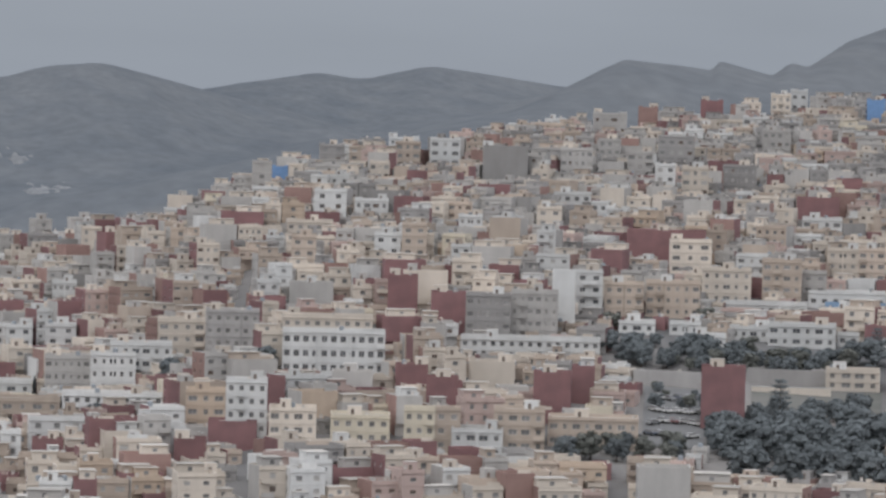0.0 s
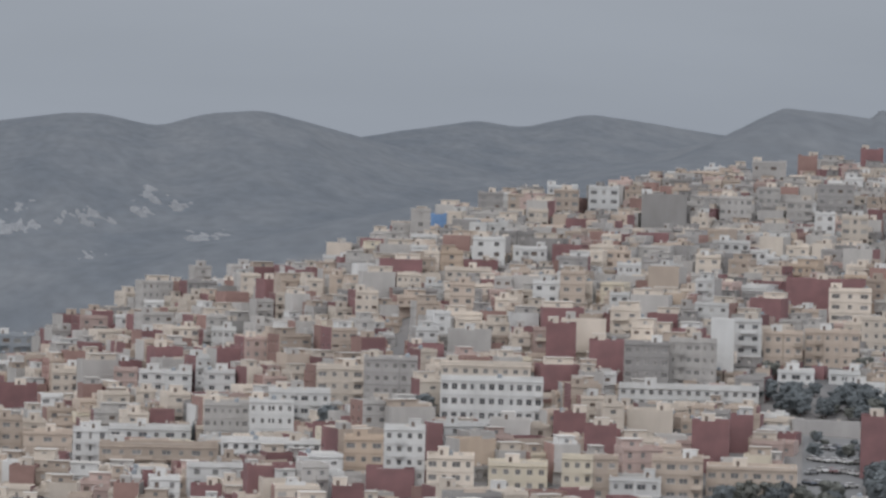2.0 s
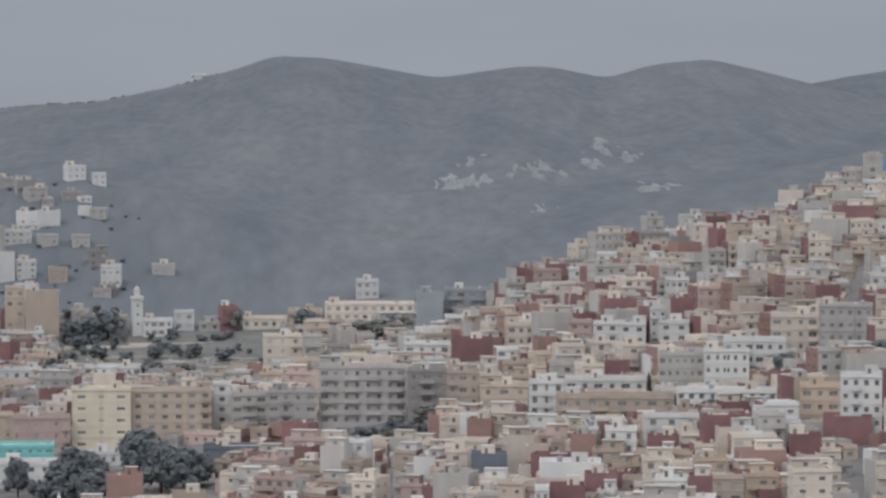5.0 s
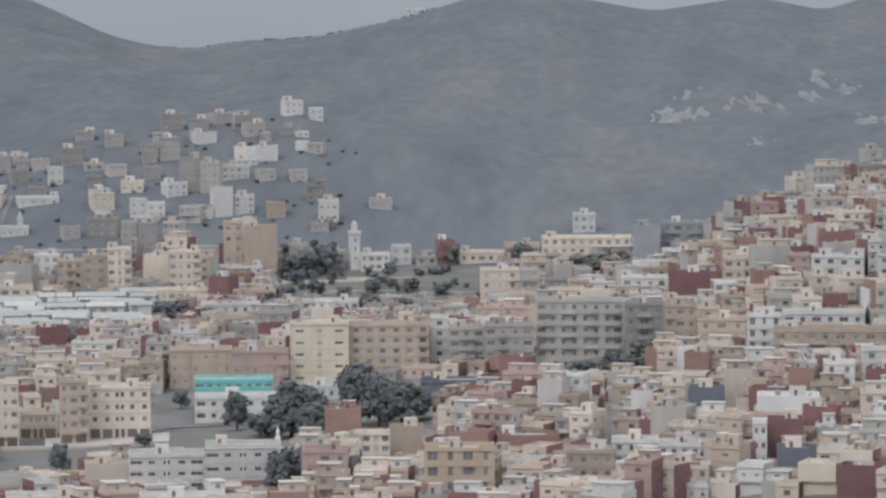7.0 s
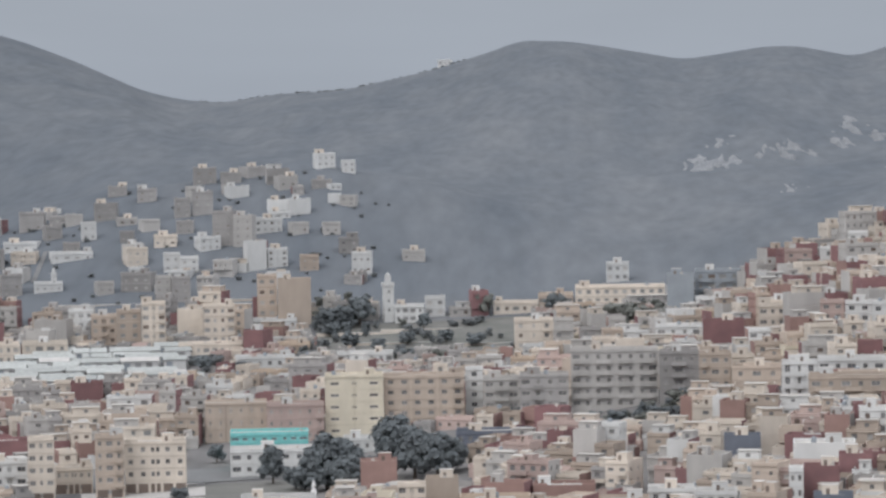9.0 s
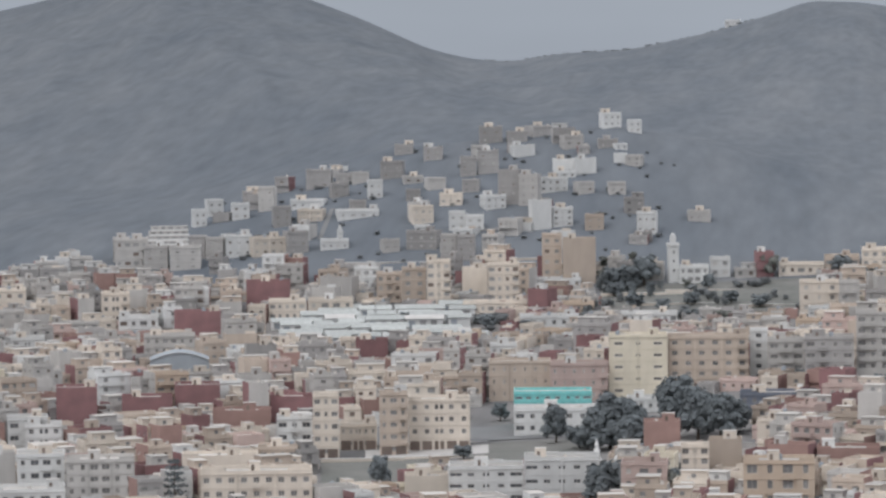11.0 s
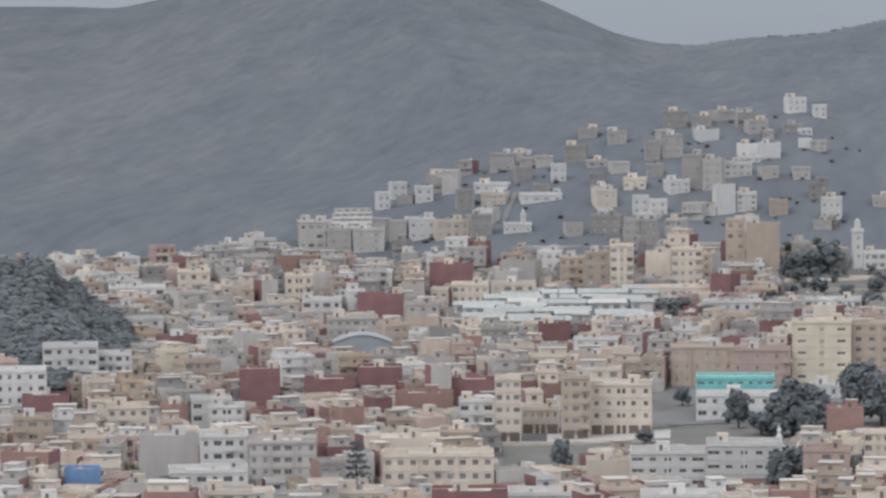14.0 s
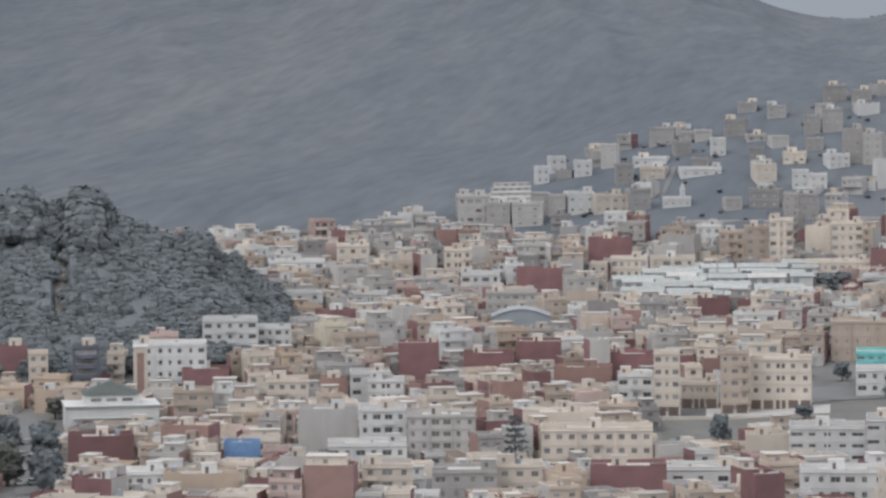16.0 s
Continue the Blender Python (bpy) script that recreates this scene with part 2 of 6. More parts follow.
def terrain_material():
    m = bpy.data.materials.new("scrub_and_dust")
    m.use_nodes = True
    n, l = m.node_tree.nodes, m.node_tree.links
    b = n["Principled BSDF"]
    b.inputs["Roughness"].default_value = 1.0
    b.inputs["Specular IOR Level"].default_value = 0.0
    co, sep = n.new("ShaderNodeTexCoord"), n.new("ShaderNodeSeparateXYZ")
    l.new(co.outputs["Object"], sep.inputs[0])
    noises = []
    mp = n.new("ShaderNodeMapping")
    mp.inputs["Scale"].default_value = (1.0, 0.2, 0.3)
    l.new(co.outputs["Object"], mp.inputs["Vector"])
    for scale, detail in ((0.004, 6.0), (0.03, 5.0), (0.14, 3.0)):
        t = n.new("ShaderNodeTexNoise")
        t.inputs["Scale"].default_value, t.inputs["Detail"].default_value = scale, detail
        l.new(mp.outputs[0], t.inputs["Vector"])
        noises.append(t)
    scrub, dust = n.new("ShaderNodeValToRGB"), n.new("ShaderNodeValToRGB")
    # The scrub's blue-grey tones carry the mountain haze in their colour.
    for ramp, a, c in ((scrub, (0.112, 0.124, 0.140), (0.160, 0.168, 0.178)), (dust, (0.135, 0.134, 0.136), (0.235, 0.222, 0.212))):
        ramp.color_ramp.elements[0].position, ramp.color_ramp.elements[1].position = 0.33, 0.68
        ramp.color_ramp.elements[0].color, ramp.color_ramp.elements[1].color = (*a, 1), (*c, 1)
    mixn = n.new("ShaderNodeMix")
    mixn.inputs["Factor"].default_value = 0.5
    l.new(noises[0].outputs["Fac"], mixn.inputs["A"])
    l.new(noises[1].outputs["Fac"], mixn.inputs["B"])
    l.new(mixn.outputs["Result"], scrub.inputs[0])
    l.new(noises[1].outputs["Fac"], dust.inputs[0])
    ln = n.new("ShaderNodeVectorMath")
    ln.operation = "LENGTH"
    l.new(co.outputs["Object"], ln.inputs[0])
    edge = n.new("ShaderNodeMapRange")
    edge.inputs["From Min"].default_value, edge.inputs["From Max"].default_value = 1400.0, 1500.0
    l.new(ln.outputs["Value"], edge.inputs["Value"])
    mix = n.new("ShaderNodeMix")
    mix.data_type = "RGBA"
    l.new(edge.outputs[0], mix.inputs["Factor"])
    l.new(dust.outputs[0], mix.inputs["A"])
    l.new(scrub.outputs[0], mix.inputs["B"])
    grain = n.new("ShaderNodeMapRange")
    grain.inputs["To Min"].default_value, grain.inputs["To Max"].default_value = 0.78, 1.22
    l.new(noises[2].outputs["Fac"], grain.inputs["Value"])
    sc = n.new("ShaderNodeVectorMath")
    sc.operation = "SCALE"
    l.new(mix.outputs["Result"], sc.inputs[0])
    l.new(grain.outputs[0], sc.inputs["Scale"])
    # the ground colour gets darker towards the western shoulder
    west = n.new("ShaderNodeMapRange")
    west.inputs["From Min"].default_value, west.inputs["From Max"].default_value = -720.0, -60.0
    west.inputs["To Min"].default_value, west.inputs["To Max"].default_value = 0.9, 1.0
    l.new(sep.outputs["X"], west.inputs["Value"])
    west_tone = n.new("ShaderNodeVectorMath")
    west_tone.operation = "SCALE"
    l.new(sc.outputs[0], west_tone.inputs[0])
    l.new(west.outputs[0], west_tone.inputs["Scale"])
    l.new(west_tone.outputs[0], b.inputs["Base Color"])
    bp = n.new("ShaderNodeBump")
    bp.inputs["Strength"].default_value, bp.inputs["Distance"].default_value = 0.6, 2.0
    l.new(noises[1].outputs["Fac"], bp.inputs["Height"])
    l.new(bp.outputs[0], b.inputs["Normal"])
    return m


def unevenness(x, y, d):
    """Small humps and hollows of the open mountainside."""
    v = min(1.0, max(0.0, (d - 1650) / 900))
    if v <= 0:
        return 0.0
    return v * 4.0 * (noise.fractal(Vector((x / 260, y / 260, 0)), 1.0, 2.0, 5) - 0.1) * min(1.0, abs(d - 3300) / 500 + 0.12)


def build_ground():
    us = np.concatenate([np.linspace(-F * math.pi, -2700, 40)[:-1], np.arange(-2700, 2701, 8.0), np.linspace(2700, F * math.pi, 40)[1:]])
    ds = np.concatenate([[0.02, 60, 200, 400, 600, 700], np.arange(740, 1900, 12.0), np.arange(1900, 2700, 25.0), np.arange(2700, 4750, 36.0),
                         [4800, 5600, 7000, 12000, 30000]])
    uu, dd = np.meshgrid(us, ds)
    zz = height(np.clip(uu, -2600, 2600), dd)
    # the balcony's own hillside falls away to the town below it
    zz = np.where(dd < 720, np.maximum(-114.0, -1.7 - 0.21 * dd), zz)
    zz = np.where(dd > 4760, np.minimum(zz, -60.0), zz)
    rough = np.clip((dd - 1650) / 900, 0, 1)
    xs, ys = dd * np.sin(uu / F), dd * np.cos(uu / F)
    for (a, b), v in np.ndenumerate(rough):
        if v > 0 and abs(uu[a, b]) < 2700:
            zz[a, b] += unevenness(xs[a, b], ys[a, b], dd[a, b])
    n_u = len(us)
    verts = np.stack([xs, ys, zz], -1).reshape(-1, 3).tolist()
    faces = [(i * n_u + j, i * n_u + j + 1, (i + 1) * n_u + j + 1, (i + 1) * n_u + j) for i in range(len(ds) - 1) for j in range(n_u - 1)]
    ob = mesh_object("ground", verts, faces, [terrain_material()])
    ob.data.shade_smooth()
    tagged(ob, "dusty town ground rising to hazy grey-green scrub mountains", "ground", kind="structure")
    return ob


build_ground()


# ---- builders ----
class Shell:
    """Collects quads with a material slot each. While sink is a list, made shells go there instead of becoming objects."""
    sink = None

    def __init__(self):
        self.v, self.f, self.m, self.slots = [], [], [], []

    def slot(self, mat):
        if mat not in self.slots:
            self.slots.append(mat)
        return self.slots.index(mat)

    def quad(self, a, b, c, d, mat):
        i = len(self.v)
        self.v += [a, b, c, d]
        self.f.append((i, i + 1, i + 2, i + 3))
        self.m.append(self.slot(mat))

    def poly(self, pts, mat):
        i = len(self.v)
        self.v += pts
        self.f.append(tuple(range(i, i + len(pts))))
        self.m.append(self.slot(mat))

    def box(self, x0, x1, y0, y1, z0, z1, mat, top=None):
        p = [(x0, y0), (x1, y0), (x1, y1), (x0, y1)]
        for k in range(4):
            a, b = p[k], p[(k + 1) % 4]
            self.quad((*a, z0), (*b, z0), (*b, z1), (*a, z1), mat)
        self.quad(*[(*q, z1) for q in p], top or mat)
        self.quad(*[(*q, z0) for q in p[::-1]], mat)

    def make(self, name, parent=None):
        if Shell.sink is not None:
            Shell.sink.append(self)
            return {}
        return mesh_object(name, self.v, self.f, self.slots, self.m, parent)

    def mesh(self, name):
        me = bpy.data.meshes.new(name)
        me.from_pydata(self.v, [], self.f)
        for s in self.slots:
            me.materials.append(s)
        me.polygons.foreach_set("material_index", self.m)
        me.update()
        return me


def wall_with_openings(sh, p0, way, width, z0, z1, cols, rows, mat, inset=0.22):
    """A wall from p0 along way with real openings; returns the openings as (x, y, z0, z1, width)."""
    nx, ny = way[1], -way[0]

    def at(x, z, back=0.0):
        return (p0[0] + way[0] * x - nx * back, p0[1] + way[1] * x - ny * back, z)

    holes, z = [], z0
    for za, zb in rows:
        if not cols:
            break
        sh.quad(at(0, z), at(width, z), at(width, za), at(0, za), mat)
        x = 0.0
        for xa, xb in cols:
            sh.quad(at(x, za), at(xa, za), at(xa, zb), at(x, zb), mat)
            for a, b, c, d in (((xa, za), (xb, za), 1, 0), ((xb, zb), (xa, zb), 1, 0), ((xa, zb), (xa, za), 1, 0), ((xb, za), (xb, zb), 1, 0)):
                sh.quad(at(*a), at(*b), at(*b, inset), at(*a, inset), mat)
            holes.append((xa, xb, za, zb, at(xa, za, inset), at(xb, zb, inset)))
            x = xb
        sh.quad(at(x, za), at(width, za), at(width, zb), at(x, zb), mat)
        z = zb
    sh.quad(at(0, z), at(width, z), at(width, z1), at(0, z1), mat)
    return holes


def columns(width, n, part=0.42, most=1.5, mix=0):
    """Openings along a wall; mix: 0 all alike, 1 the middle ones wider, 2 every other one wider, 3 the outer ones wider."""
    step = width / n
    out = []
    for k in range(n):
        f = 1.0
        if mix and n > 2:
            mid = abs(k - (n - 1) / 2) < 0.8
            wide = (mix == 1 and mid) or (mix == 2 and k % 2 == 0) or (mix == 3 and k in (0, n - 1))
            f = 1.45 if wide else 0.75
        w = min(step * part * f, most * f, step * 0.8)
        out.append((step * (k + 0.5) - w / 2, step * (k + 0.5) + w / 2))
    return out


PANES = {}


def pane_mesh(w, h, mat):
    """A window: sunk glass, a frame with a mullion, and a sill."""
    key = (round(w, 1), round(h, 1), mat.name)
    if key not in PANES:
        s = Shell()
        s.quad((0, 0, 0), (w, 0, 0), (w, 0, h), (0, 0, h), mat)
        t = 0.09
        for x0, x1, z0, z1 in ((0, w, 0, t), (0, w, h - t, h), (0, t, t, h - t), (w - t, w, t, h - t), (w / 2 - t / 2, w / 2 + t / 2, t, h - t)):
            s.box(x0, x1, -0.06, 0.0, z0, z1, M["frame"])
        PANES[key] = s.mesh("window")
    return PANES[key]


def house_shell(rng, w, dp, h, wall, storeys, cols, side=None, blank=False, deep=6.0, back=None, sidecols=2, part=0.42, tall=1.25,
                overhang=0.0, bands=True, wide=1.5, mix=0):
    """Walls with openings, floor bands, a sunk flat roof behind a parapet. Local front faces -y; x is centred. Returns shell and openings."""
    s = Shell()
    side, back = side or wall, back or wall
    top = h + 0.85
    sh = h / max(1, storeys)
    rows = [(k * sh + sh * 0.36, min(k * sh + sh * 0.36 + tall, (k + 1) * sh - 0.25)) for k in range(storeys)]
    holes = []
    x0, x1 = -w / 2, w / 2
    fc = columns(w, cols, part, wide, mix) if cols and not blank else []
    sc = columns(dp, sidecols, 0.25, 1.1) if sidecols and not blank else []
    y0 = 0.0
    if overhang and storeys > 1:
        z = sh * 0.96
        s.quad((x0, 0, -deep), (x1, 0, -deep), (x1, 0, z), (x0, 0, z), wall)
        s.quad((x0, -overhang, z), (x0, 0, z), (x1, 0, z), (x1, -overhang, z), wall)
        s.quad((x0, 0, -deep), (x0, 0, z), (x0, dp, z), (x0, dp, -deep), side)
        s.quad((x1, 0, -deep), (x1, dp, -deep), (x1, dp, z), (x1, 0, z), side)
        y0, low, rows = -overhang, z, rows[1:]
    else:
        low = -deep
    holes += wall_with_openings(s, (x0, y0), (1, 0), w, low, top, fc, rows, wall)
    holes += [(*q, "r") for q in wall_with_openings(s, (x1, y0), (0, 1), dp - y0, low, top, sc, rows if sidecols else [], side)]
    wall_with_openings(s, (x1, dp), (-1, 0), w, -deep, top, [], [], back)
    holes += [(*q, "l") for q in wall_with_openings(s, (x0, dp), (0, -1), dp - y0, low, top, sc, rows if sidecols else [], side)]
    # parapet and roof
    t = 0.22
    o = [(x0, y0), (x1, y0), (x1, dp), (x0, dp)]
    n = [(x0 + t, y0 + t), (x1 - t, y0 + t), (x1 - t, dp - t), (x0 + t, dp - t)]
    for k in range(4):
        a, b, c, d = o[k], o[(k + 1) % 4], n[(k + 1) % 4], n[k]
        s.quad((*a, top), (*b, top), (*c, top), (*d, top), wall)
        s.quad((*d, h), (*d, top), (*c, top), (*c, h), wall)
    s.quad(*[(*q, h) for q in n], M["roof"])
    s.trim = []
    if bands and not blank:
        for k in range(1, storeys):
            z = k * sh
            if not (overhang and k == 1):
                s.trim.append((x0 - 0.05, x1 + 0.05, y0 - 0.1, y0 - 0.004, z - 0.12, z + 0.12, wall))
        s.trim.append((x0 - 0.15, x1 + 0.15, y0 - 0.25, y0 - 0.004, h - 0.1, h + 0.15, wall))
    return s, holes


def add_trim(s, parent):
    """Floor bands and the cornice, each a part of its own."""
    for k, b in enumerate(s.trim):
        t = Shell()
        t.box(*b)
        t.make("cornice" if k == len(s.trim) - 1 else "floor_band", parent)


def window_turn(tag):
    return {"": 0.0, "r": 90.0, "l": -90.0}[tag]


def add_windows(holes, parent, mat, joined=False, rng=random):
    """Windows as separate parts, or one joined part."""
    if not joined:
        for q in holes:
            tag = q[6] if len(q) > 6 else ""
            me = pane_mesh(q[1] - q[0], q[3] - q[2], mat)
            ob = new("window", me)
            ob.parent = parent
            ob.matrix_basis = pose(*q[4], 0, 0, window_turn(tag))
        return
    s = Shell()
    for q in holes:
        (ax, ay, az), (bx, by, bz) = q[4], q[5]
        # Panes in wall colour among these lower the contrast, imitating haze.
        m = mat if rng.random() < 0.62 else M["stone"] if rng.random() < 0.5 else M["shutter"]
        s.quad((ax, ay, az), (bx, by, az), (bx, by, bz), (ax, ay, bz), m)
        nx, ny = (by - ay), -(bx - ax)
        ln = math.hypot(nx, ny) or 1
        nx, ny = nx / ln * 0.3, ny / ln * 0.3
        zs = az - 0.12
        s.quad((ax + nx, ay + ny, az), (bx + nx, by + ny, az), (bx, by, az), (ax, ay, az), M["frame"])
        s.quad((ax + nx, ay + ny, zs), (bx + nx, by + ny, zs), (bx + nx, by + ny, az), (ax + nx, ay + ny, az), M["frame"])
    if s.f:
        ob = s.make("glazing", parent)
        ob["kind"] = "stuff"


def stair_shed(parent, x, y, h, wall, wd=3.0, dp=3.4, ht=2.5):
    s = Shell()
    s.box(x - wd / 2, x + wd / 2, y, y + dp, h - 0.05, h + ht, wall)
    s.box(x - wd / 2 - 0.05, x + wd / 2 + 0.05, y - 0.05, y + dp + 0.05, h + ht, h + ht + 0.14, wall, M["roof"])
    ob = s.make("stair_shed", parent)
    t = Shell()
    t.box(x - 0.9, x - 0.1, y - 0.04, y - 0.004, h, h + 1.9, M["shutter"])
    t.make("door", ob)
    return ob


def balcony(parent, x0, x1, y, z, wall, out=1.1):
    s = Shell()
    s.box(x0, x1, y - out, y - 0.004, z - 0.15, z, wall)
    s.box(x0, x1, y - out - 0.1, y - out, z - 0.15, z + 0.9, wall)
    s.box(x0, x0 + 0.1, y - out, y - 0.004, z, z + 0.9, wall)
    s.box(x1 - 0.1, x1, y - out, y - 0.004, z, z + 0.9, wall)
    return s.make("balcony", parent)


def dish(parent, x, y, z, rng):
    """A satellite dish on a short mast."""
    s = Shell()
    s.box(x - 0.04, x + 0.04, y - 0.04, y + 0.04, z, z + 0.9, M["metal"])
    r, c = 0.5, Vector((x, y - 0.15, z + 1.1))
    ring = [c + Vector((math.cos(k * math.pi / 5) * r, -0.16, math.sin(k * math.pi / 5) * r)) for k in range(10)]
    for k in range(0, 10, 2):
        s.quad(tuple(c), tuple(ring[k]), tuple(ring[k + 1]), tuple(ring[(k + 2) % 10]), M["frame"])
    return s.make("satellite_dish", parent)


def tank(parent, x, y, z):
    s = Shell()
    for k in range(8):
        a, b = k * math.pi / 4, (k + 1) * math.pi / 4
        p, q = (x + 0.7 * math.cos(a), y + 0.7 * math.sin(a)), (x + 0.7 * math.cos(b), y + 0.7 * math.sin(b))
        s.quad((*p, z), (*q, z), (*q, z + 1.5), (*p, z + 1.5), M["bluegrey"])
        s.quad((*p, z + 1.5), (*q, z + 1.5), (x + 0.01, y, z + 1.75), (x, y, z + 1.75), M["bluegrey"])
    return s.make("water_tank", parent)


WORDS = {"white": "white limewashed", "cream": "cream plastered", "tan": "tan plastered", "pink": "faded pink plastered", "yellow": "pale yellow painted",
         "ochre": "ochre plastered", "maroon": "red-ochre", "brick": "bare red brick", "grey": "bare grey concrete", "stone": "pale grey rendered",
         "slate": "dark grey", "bluegrey": "blue-grey painted", "blue": "bright blue", "teal": "turquoise painted", "steelblue": "faded blue"}
NUMBERS = {1: "single-storey", 2: "two-storey", 3: "three-storey", 4: "four-storey", 5: "five-storey", 6: "six-storey", 7: "seven-storey"}
TAKEN, SIGHT = [], []
town_rng = random.Random(7)


def block(u, d, w, h, wall, storeys, cols, foot, side=None, blank=False, balconies=False, shed=0, turn=0.0, dp=None, sidecols=2,
          part=0.48, tall=1.4, wide=1.75, overhang=0.0, glass="glass", shops=False, name="apartment_building"):
    """A building that stands out in the town, front towards the south."""
    rng = town_rng
    dp = dp or max(7.0, min(w, 13.0))
    at = place(u, d)
    s, holes = house_shell(rng, w, dp, h, M[wall], storeys, cols, M[side] if side else None, blank, 6.0, None, sidecols, part, tall, overhang, wide=wide,
                           mix=0 if cols > 8 else rng.randrange(4))
    ob = s.make(name)
    ob.matrix_basis = pose(*at, 0, 0, -math.degrees(u / F) + turn)
    if blank:
        label = f"building with a blank {WORDS[wall]} wall"
    else:
        label = f"{NUMBERS[storeys]} {WORDS[wall]} building with rows of {'balconies' if balconies else 'dark windows'}"
    tagged(ob, label, "building", "buildings of the town")
    add_trim(s, ob)
    glass = "darkglass" if glass == "glass" and wall == "white" and d < 1250 else glass
    # Far windows get the paler pane, with haze in its colour.
    add_windows(holes, ob, M["hazed_pane" if d > 1380 and wall != "white" else glass], joined=d > 1330, rng=rng)
    sh = h / max(1, storeys)
    if shops:
        for a, b in columns(w, max(2, int(w / 3.4)), 0.78, 3.0):
            t = Shell()
            t.box(a - w / 2, b - w / 2, -0.09, -0.012, 0.1, min(2.7, sh - 0.4), M["shutter"])
            t.make("shop_shutter", ob)
    if balconies:
        for k in range(1, storeys):
            for a, b in columns(w, max(1, cols // 2), 0.72, 4.5):
                balcony(ob, a - w / 2, b - w / 2, -overhang, k * sh + 0.1, M[wall])
    if not blank and cols > 2 and not balconies and rng.random() < 0.5:
        n = 2 if cols < 6 else 3
        for k in range(n + 1):
            x = -w / 2 + w * k / n
            t = Shell()
            x0, x1 = max(-w / 2, x - 0.25), min(w / 2, x + 0.25)
            t.box(x0, x1, -0.22, -0.006, 0.0, h - 0.1, M[wall])
            t.make("pilaster", ob)
    if not blank and not balconies and storeys > 2 and cols > 2 and rng.random() < 0.45:
        k = rng.randrange(cols)
        a, b = columns(w, cols, 0.8, 3.2)[k]
        for q in range(1, storeys):
            balcony(ob, a - w / 2, b - w / 2, -overhang - 0.23, q * sh + 0.1, M[wall], 0.8)
    if w > 6 and rng.random() < 0.6:
        for x in ((-w / 2 + 0.02, -w / 2 + w * 0.22), (w / 2 - w * 0.22, w / 2 - 0.02)):
            t = Shell()
            t.box(x[0], x[1], -overhang + 0.02, -overhang + 0.2, h + 0.852, h + 1.35, M[wall])
            t.make("raised_parapet", ob)
    for k in range(shed):
        stair_shed(ob, (rng.random() - 0.5) * (w - 3.4), dp * 0.35, h, M[rng.choice((wall, "white", "cream"))] if wall not in ("maroon", "slate", "blue") else M["cream"],
                   2.6 + rng.random() * 1.5)
    if w > 7 and rng.random() < 0.6:
        dish(ob, (rng.random() - 0.5) * (w - 2), 0.8, h, rng)
    if w > 8 and rng.random() < 0.2:
        tank(ob, (rng.random() - 0.5) * (w - 3), dp * 0.6, h)
    TAKEN.append((at.x + math.sin(u / F) * dp / 2, at.y + math.cos(u / F) * dp / 2, max(w, dp) * 0.5, u, d, w, dp))
    half = w / 2 / d * F
    SIGHT.append((u - half, u + half, d, foot))
    return ob


# ---- trees ----
def leaf_cloud(s, rng, lobes, count, size, mat):
    """Many small leaf clumps, four-sided and bent, spread over lobes (x, y, z, radius, squash)."""
    tot = sum(l[3] ** 2 for l in lobes)
    for lx, ly, lz, r, sq in lobes:
        if r > 0.5:
            for i in range(3):
                b0, b1 = 0.3 + i * 0.75, 0.3 + (i + 1) * 0.75
                for j in range(5):
                    a0, a1 = j * 1.25664, (j + 1) * 1.25664
                    s.poly([(lx + r * 0.86 * math.sin(b) * math.cos(a), ly + r * 0.86 * math.sin(b) * math.sin(a), lz + r * 0.86 * sq * math.cos(b))
                            for b, a in ((b0, a0), (b1, a0), (b1, a1), (b0, a1))], mat)
        for _ in range(int(count * r * r / tot)):
            a, b = rng.random() * 6.283, math.acos(2 * rng.random() - 1)
            q = r * (0.86 + 0.26 * rng.random())
            c = Vector((lx + q * math.sin(b) * math.cos(a), ly + q * math.sin(b) * math.sin(a), lz + q * sq * math.cos(b)))
            out = (c - Vector((lx, ly, lz))).normalized() + Vector((0, 0, 0.3)) + Vector((rng.random() - 0.5, rng.random() - 0.5, rng.random() - 0.5)) * 0.7
            t = out.to_track_quat("Z", "Y").to_matrix() @ Euler((0, 0, rng.random() * 6.28)).to_matrix()
            k = size * (0.6 + 0.8 * rng.random())
            p = [c + t @ Vector(x) * k for x in ((-1, -0.6, 0), (0.2, -0.8, 0.35), (1, 0.1, 0), (-0.1, 0.9, 0.3))]
            s.poly([tuple(x) for x in p], mat)


def limb(s, a, b, ra, rb, mat, n=6):
    a, b = Vector(a), Vector(b)
    q = (b - a).to_track_quat("Z", "Y")
    for k in range(n):
        u0, u1 = k * 6.2832 / n, (k + 1) * 6.2832 / n
        r0, r1 = q @ Vector((math.cos(u0), math.sin(u0), 0)), q @ Vector((math.cos(u1), math.sin(u1), 0))
        s.quad(tuple(a + r0 * ra), tuple(a + r1 * ra), tuple(b + r1 * rb), tuple(b + r0 * rb), mat)


